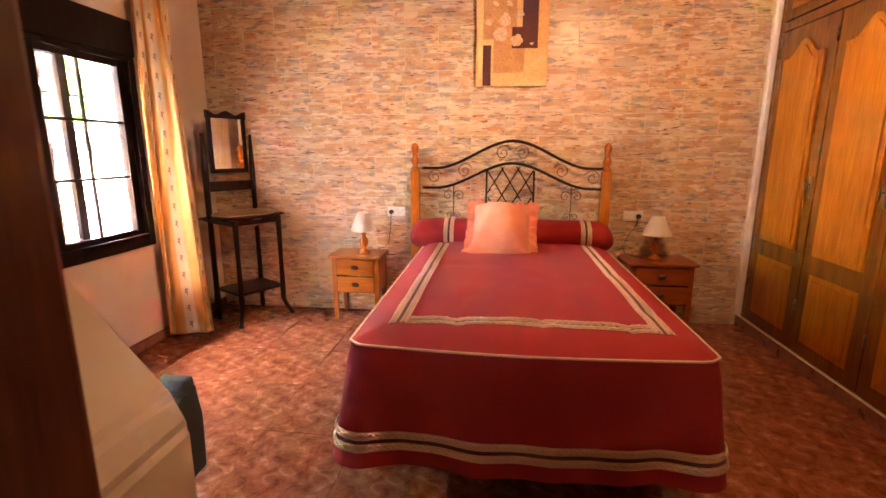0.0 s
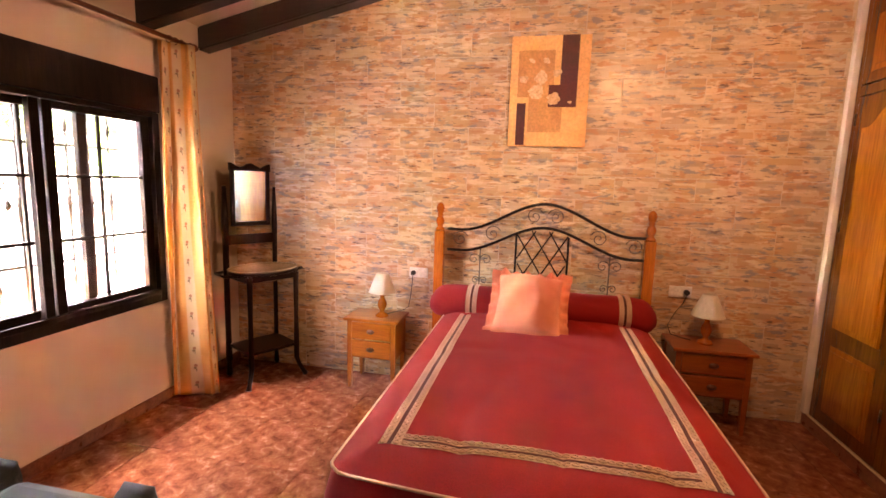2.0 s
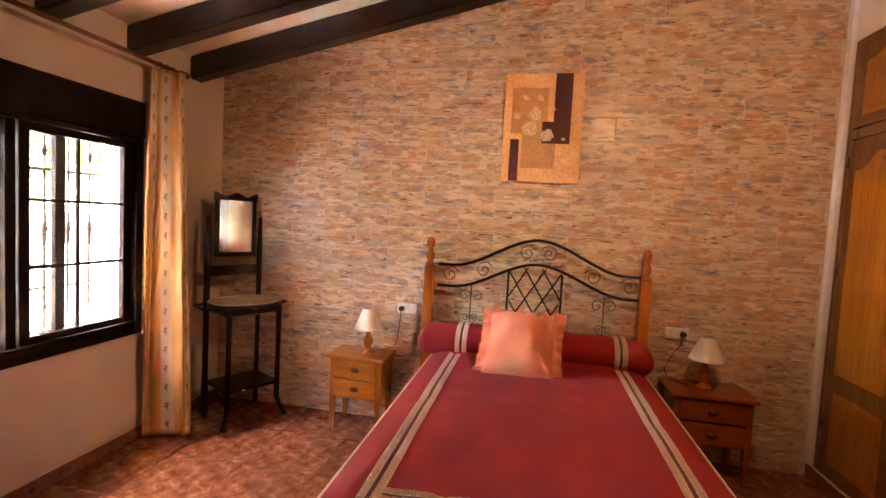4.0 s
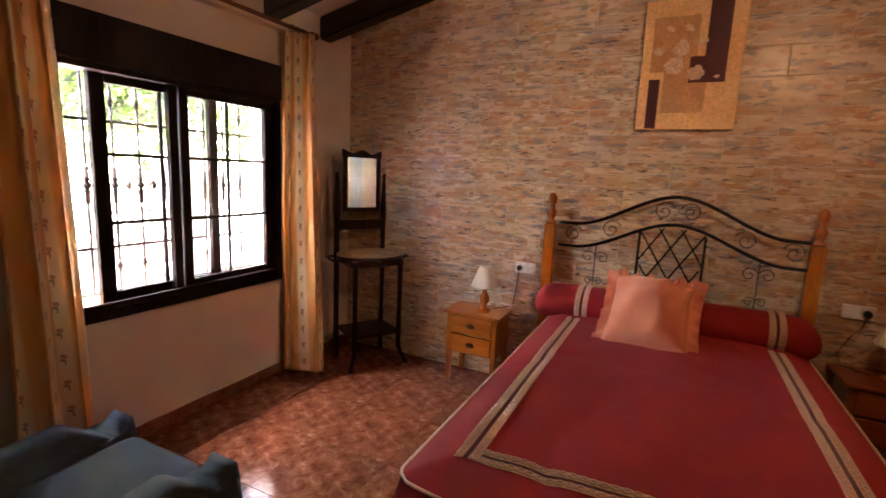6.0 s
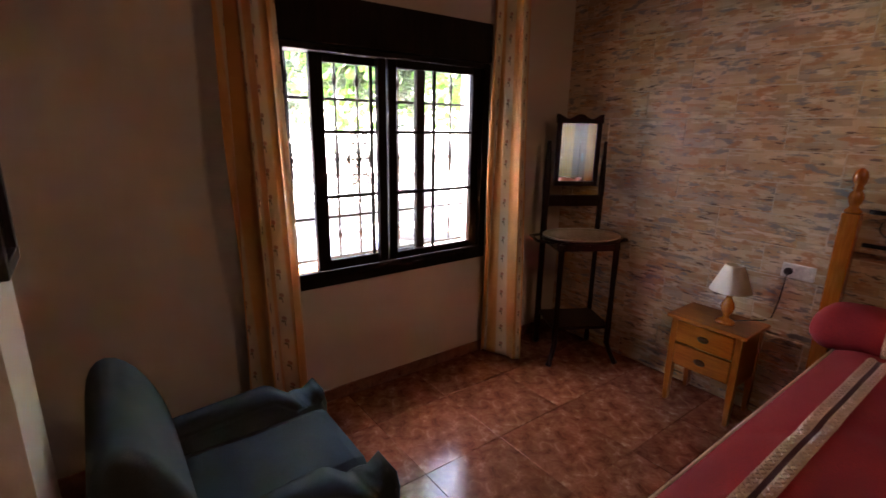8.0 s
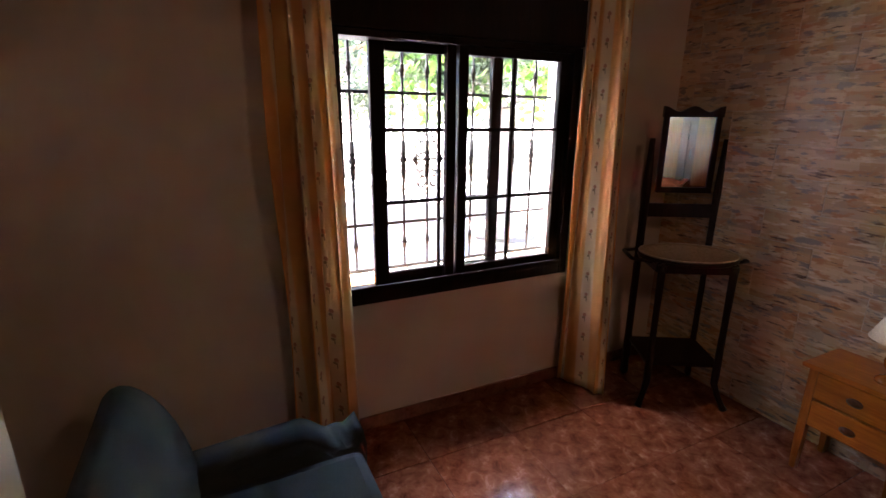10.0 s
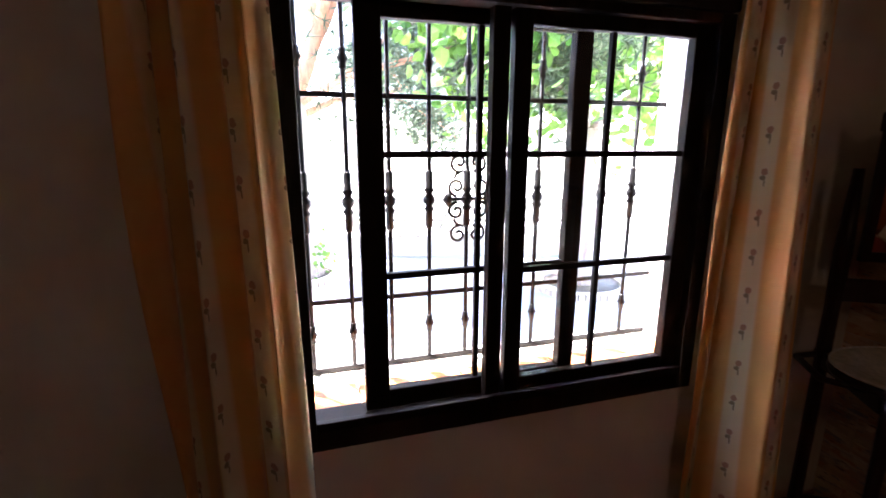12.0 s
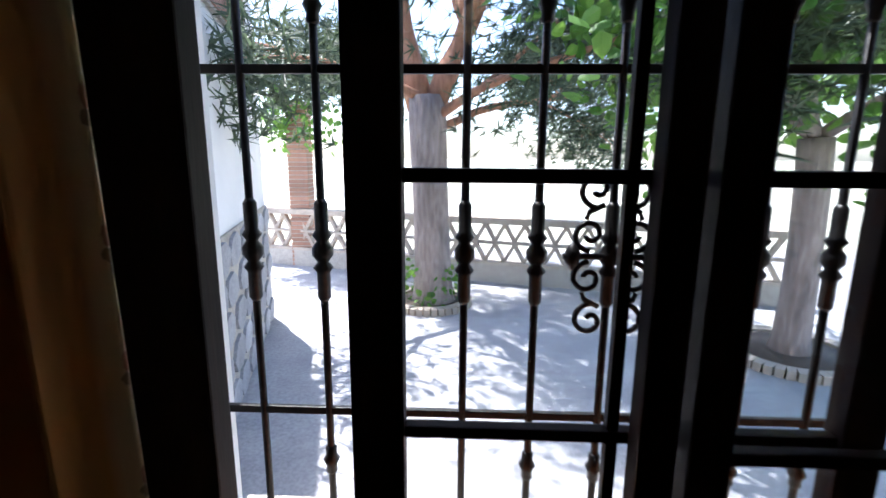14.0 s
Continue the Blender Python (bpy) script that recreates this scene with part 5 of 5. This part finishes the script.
def broadleaf(x, y):
    rnd = random.Random(8)
    t = thing("broadleaf_tree", (x, y, GZ), "small tree with large bright green leaves beside the window", "tree")
    bm = B()
    pts = [(x + 0.10 * math.sin(z * 1.1), y - 0.06 * z, GZ + z) for z in (0, 0.15, 0.5, 1.0, 1.5, 1.8)]
    tube(bm, pts, 0.12, 12, (0.17, 0.14, 0.125, 0.12, 0.12, 0.12))
    part("trunk", bm, BARK, t)
    tips = []
    for a in (0.2, 1.4, 2.6, 3.7, 4.6, 5.5):
        bm = B()
        limb(bm, pts[-1], (math.cos(a), math.sin(a), 0.75), 1.5, 0.055, rnd, 1, tips, 0.03)
        part("branch", bm, BARK, t)
    crown("crown", leaves(tips, rnd, 60, 0.115, 0.27), LEAF, t, "large fresh green leaves")
broadleaf(-3.35, 4.98)

# tree pits ringed with thin bricks
def tree_pit(x, y, r):
    t = thing("tree_pit", (x, y, GZ), "round tree bed edged with thin bricks", "tree pit", group="tree pits")
    bm = B()
    lathe(bm, ((r - 0.06, 0.0), (r - 0.07, 0.05), (0.001, 0.06)), (x, y, GZ), 30)
    part("soil", bm, SOIL, t)
    me = mesh_of(box(B(), -0.06, 0.06, -0.03, 0.03, 0, 0.07, 0.0), "brick", LATT)
    n = int(2 * math.pi * r / 0.068)
    for i in range(n):
        a = 2 * math.pi * i / n
        o = new("brick", me)
        o.matrix_basis = pose(x + r * math.cos(a), y + r * math.sin(a), GZ, 0, 0, math.degrees(a))
        fix(o, t)
tree_pit(-4.62, 1.84, 0.42)
tree_pit(-3.35, 4.98, 0.5)
rnd = random.Random(12)
weeds = [Vector((-4.62 + 0.3 * math.cos(a), 1.84 + 0.3 * math.sin(a), GZ + 0.12 + 0.14 * (k % 3))) for k, a in enumerate([i * 0.5 for i in range(13)])]
pl = thing("shrub", (-4.62, 2.09, GZ + 0.05), "low green shrubs at the foot of the pine", "shrub")
crown("foliage", leaves(weeds, rnd, 14, 0.06, 0.07), LEAF, pl, "small green leaves")
tagged(pl, kind="stuff")
# climbing vine over the pillar
vine = thing("vine", (-6.5, -0.21, GZ + 1.9), "green vine hanging over the brick pillar", "vine")
crown("foliage", leaves([Vector((-6.35 + rnd.gauss(0, 0.2), -0.40 + rnd.gauss(0, 0.38), 2.12 + rnd.gauss(0, 0.2))) for _ in range(40)], rnd, 12, 0.09, 0.12), LEAF, vine, "small green leaves")

# ---------------------------------------------------------------- tiles of the room, last
TW, TH, OFFX = 0.527, 0.1655, 0.11
shared = {}
row = 0
z = 0.0
while z < ceil_z(XE):
    x = -TW + (OFFX if row % 2 == 0 else OFFX + TW / 2) - TW
    while x < XE:
        a, b = max(x, 0.002), min(x + TW, XE - 0.028)
        z0, z1 = z, z + TH - 0.005
        if b - a > 0.02:
            full = abs((b - a) - TW) < 1e-6
            la, lb = ceil_z(a) - 0.004, ceil_z(b - 0.003) - 0.004
            if z0 + 0.01 < la or z0 + 0.01 < lb:
                if min(la, lb) > z1 and full:
                    if "tile" not in shared:
                        bm = B()
                        box(bm, 0, TW - 0.005, -0.011, 0.002, 0, TH - 0.005, 0.0022)
                        shared["tile"] = mesh_of(bm, "tile", SLATE)
                    me, at = shared["tile"], (a, YN, z0)
                else:
                    w = b - a - 0.005
                    ha, hb = min(la, z1) - z0, min(lb, z1) - z0
                    bm = B()
                    if ha < 0.006:
                        cut = w * (0.006 - ha) / max(hb - ha, 1e-6) if hb > 0.006 else w
                        poly = [(min(cut, w - 0.01), 0), (w, 0), (w, max(hb, 0.006))]
                    else:
                        poly = [(0, 0), (w, 0), (w, hb), (0, ha)]
                    prism(bm, poly, "y", -0.011, 0.002)
                    me, at = mesh_of(bm, "tile", SLATE), (a, YN, z0)
                o = new("tile", me)
                o.location = at
                fix(o, wall_n)
        x += TW
    row += 1
    z += TH

FT, FX, FY = 0.475, 0.835, 2.148
tile_me = {}
i0, i1 = int((0.012 - FX) / FT) - 1, int((XE - FX) / FT) + 1
j0, j1 = int((YS - FY) / FT) - 2, int((YN - FY) / FT) + 1
for i in range(i0, i1 + 1):
    for j in range(j0, j1 + 1):
        a, b = max(FX + i * FT, 0.001), min(FX + (i + 1) * FT, XE - 0.001)
        c, d = max(FY + j * FT, 0.0), min(FY + (j + 1) * FT, YN - 0.001)
        if b - a < 0.02 or d - c < 0.02:
            continue
        key = (round(b - a, 3), round(d - c, 3))
        if key not in tile_me:
            bm = B()
            box(bm, 0.0015, key[0] - 0.0015, 0.0015, key[1] - 0.0015, -0.007, 0.0, 0.0014)
            tile_me[key] = mesh_of(bm, "tile", FTILE)
        o = new("tile", tile_me[key])
        o.location = (a, c, 0)
        fix(o, floor)
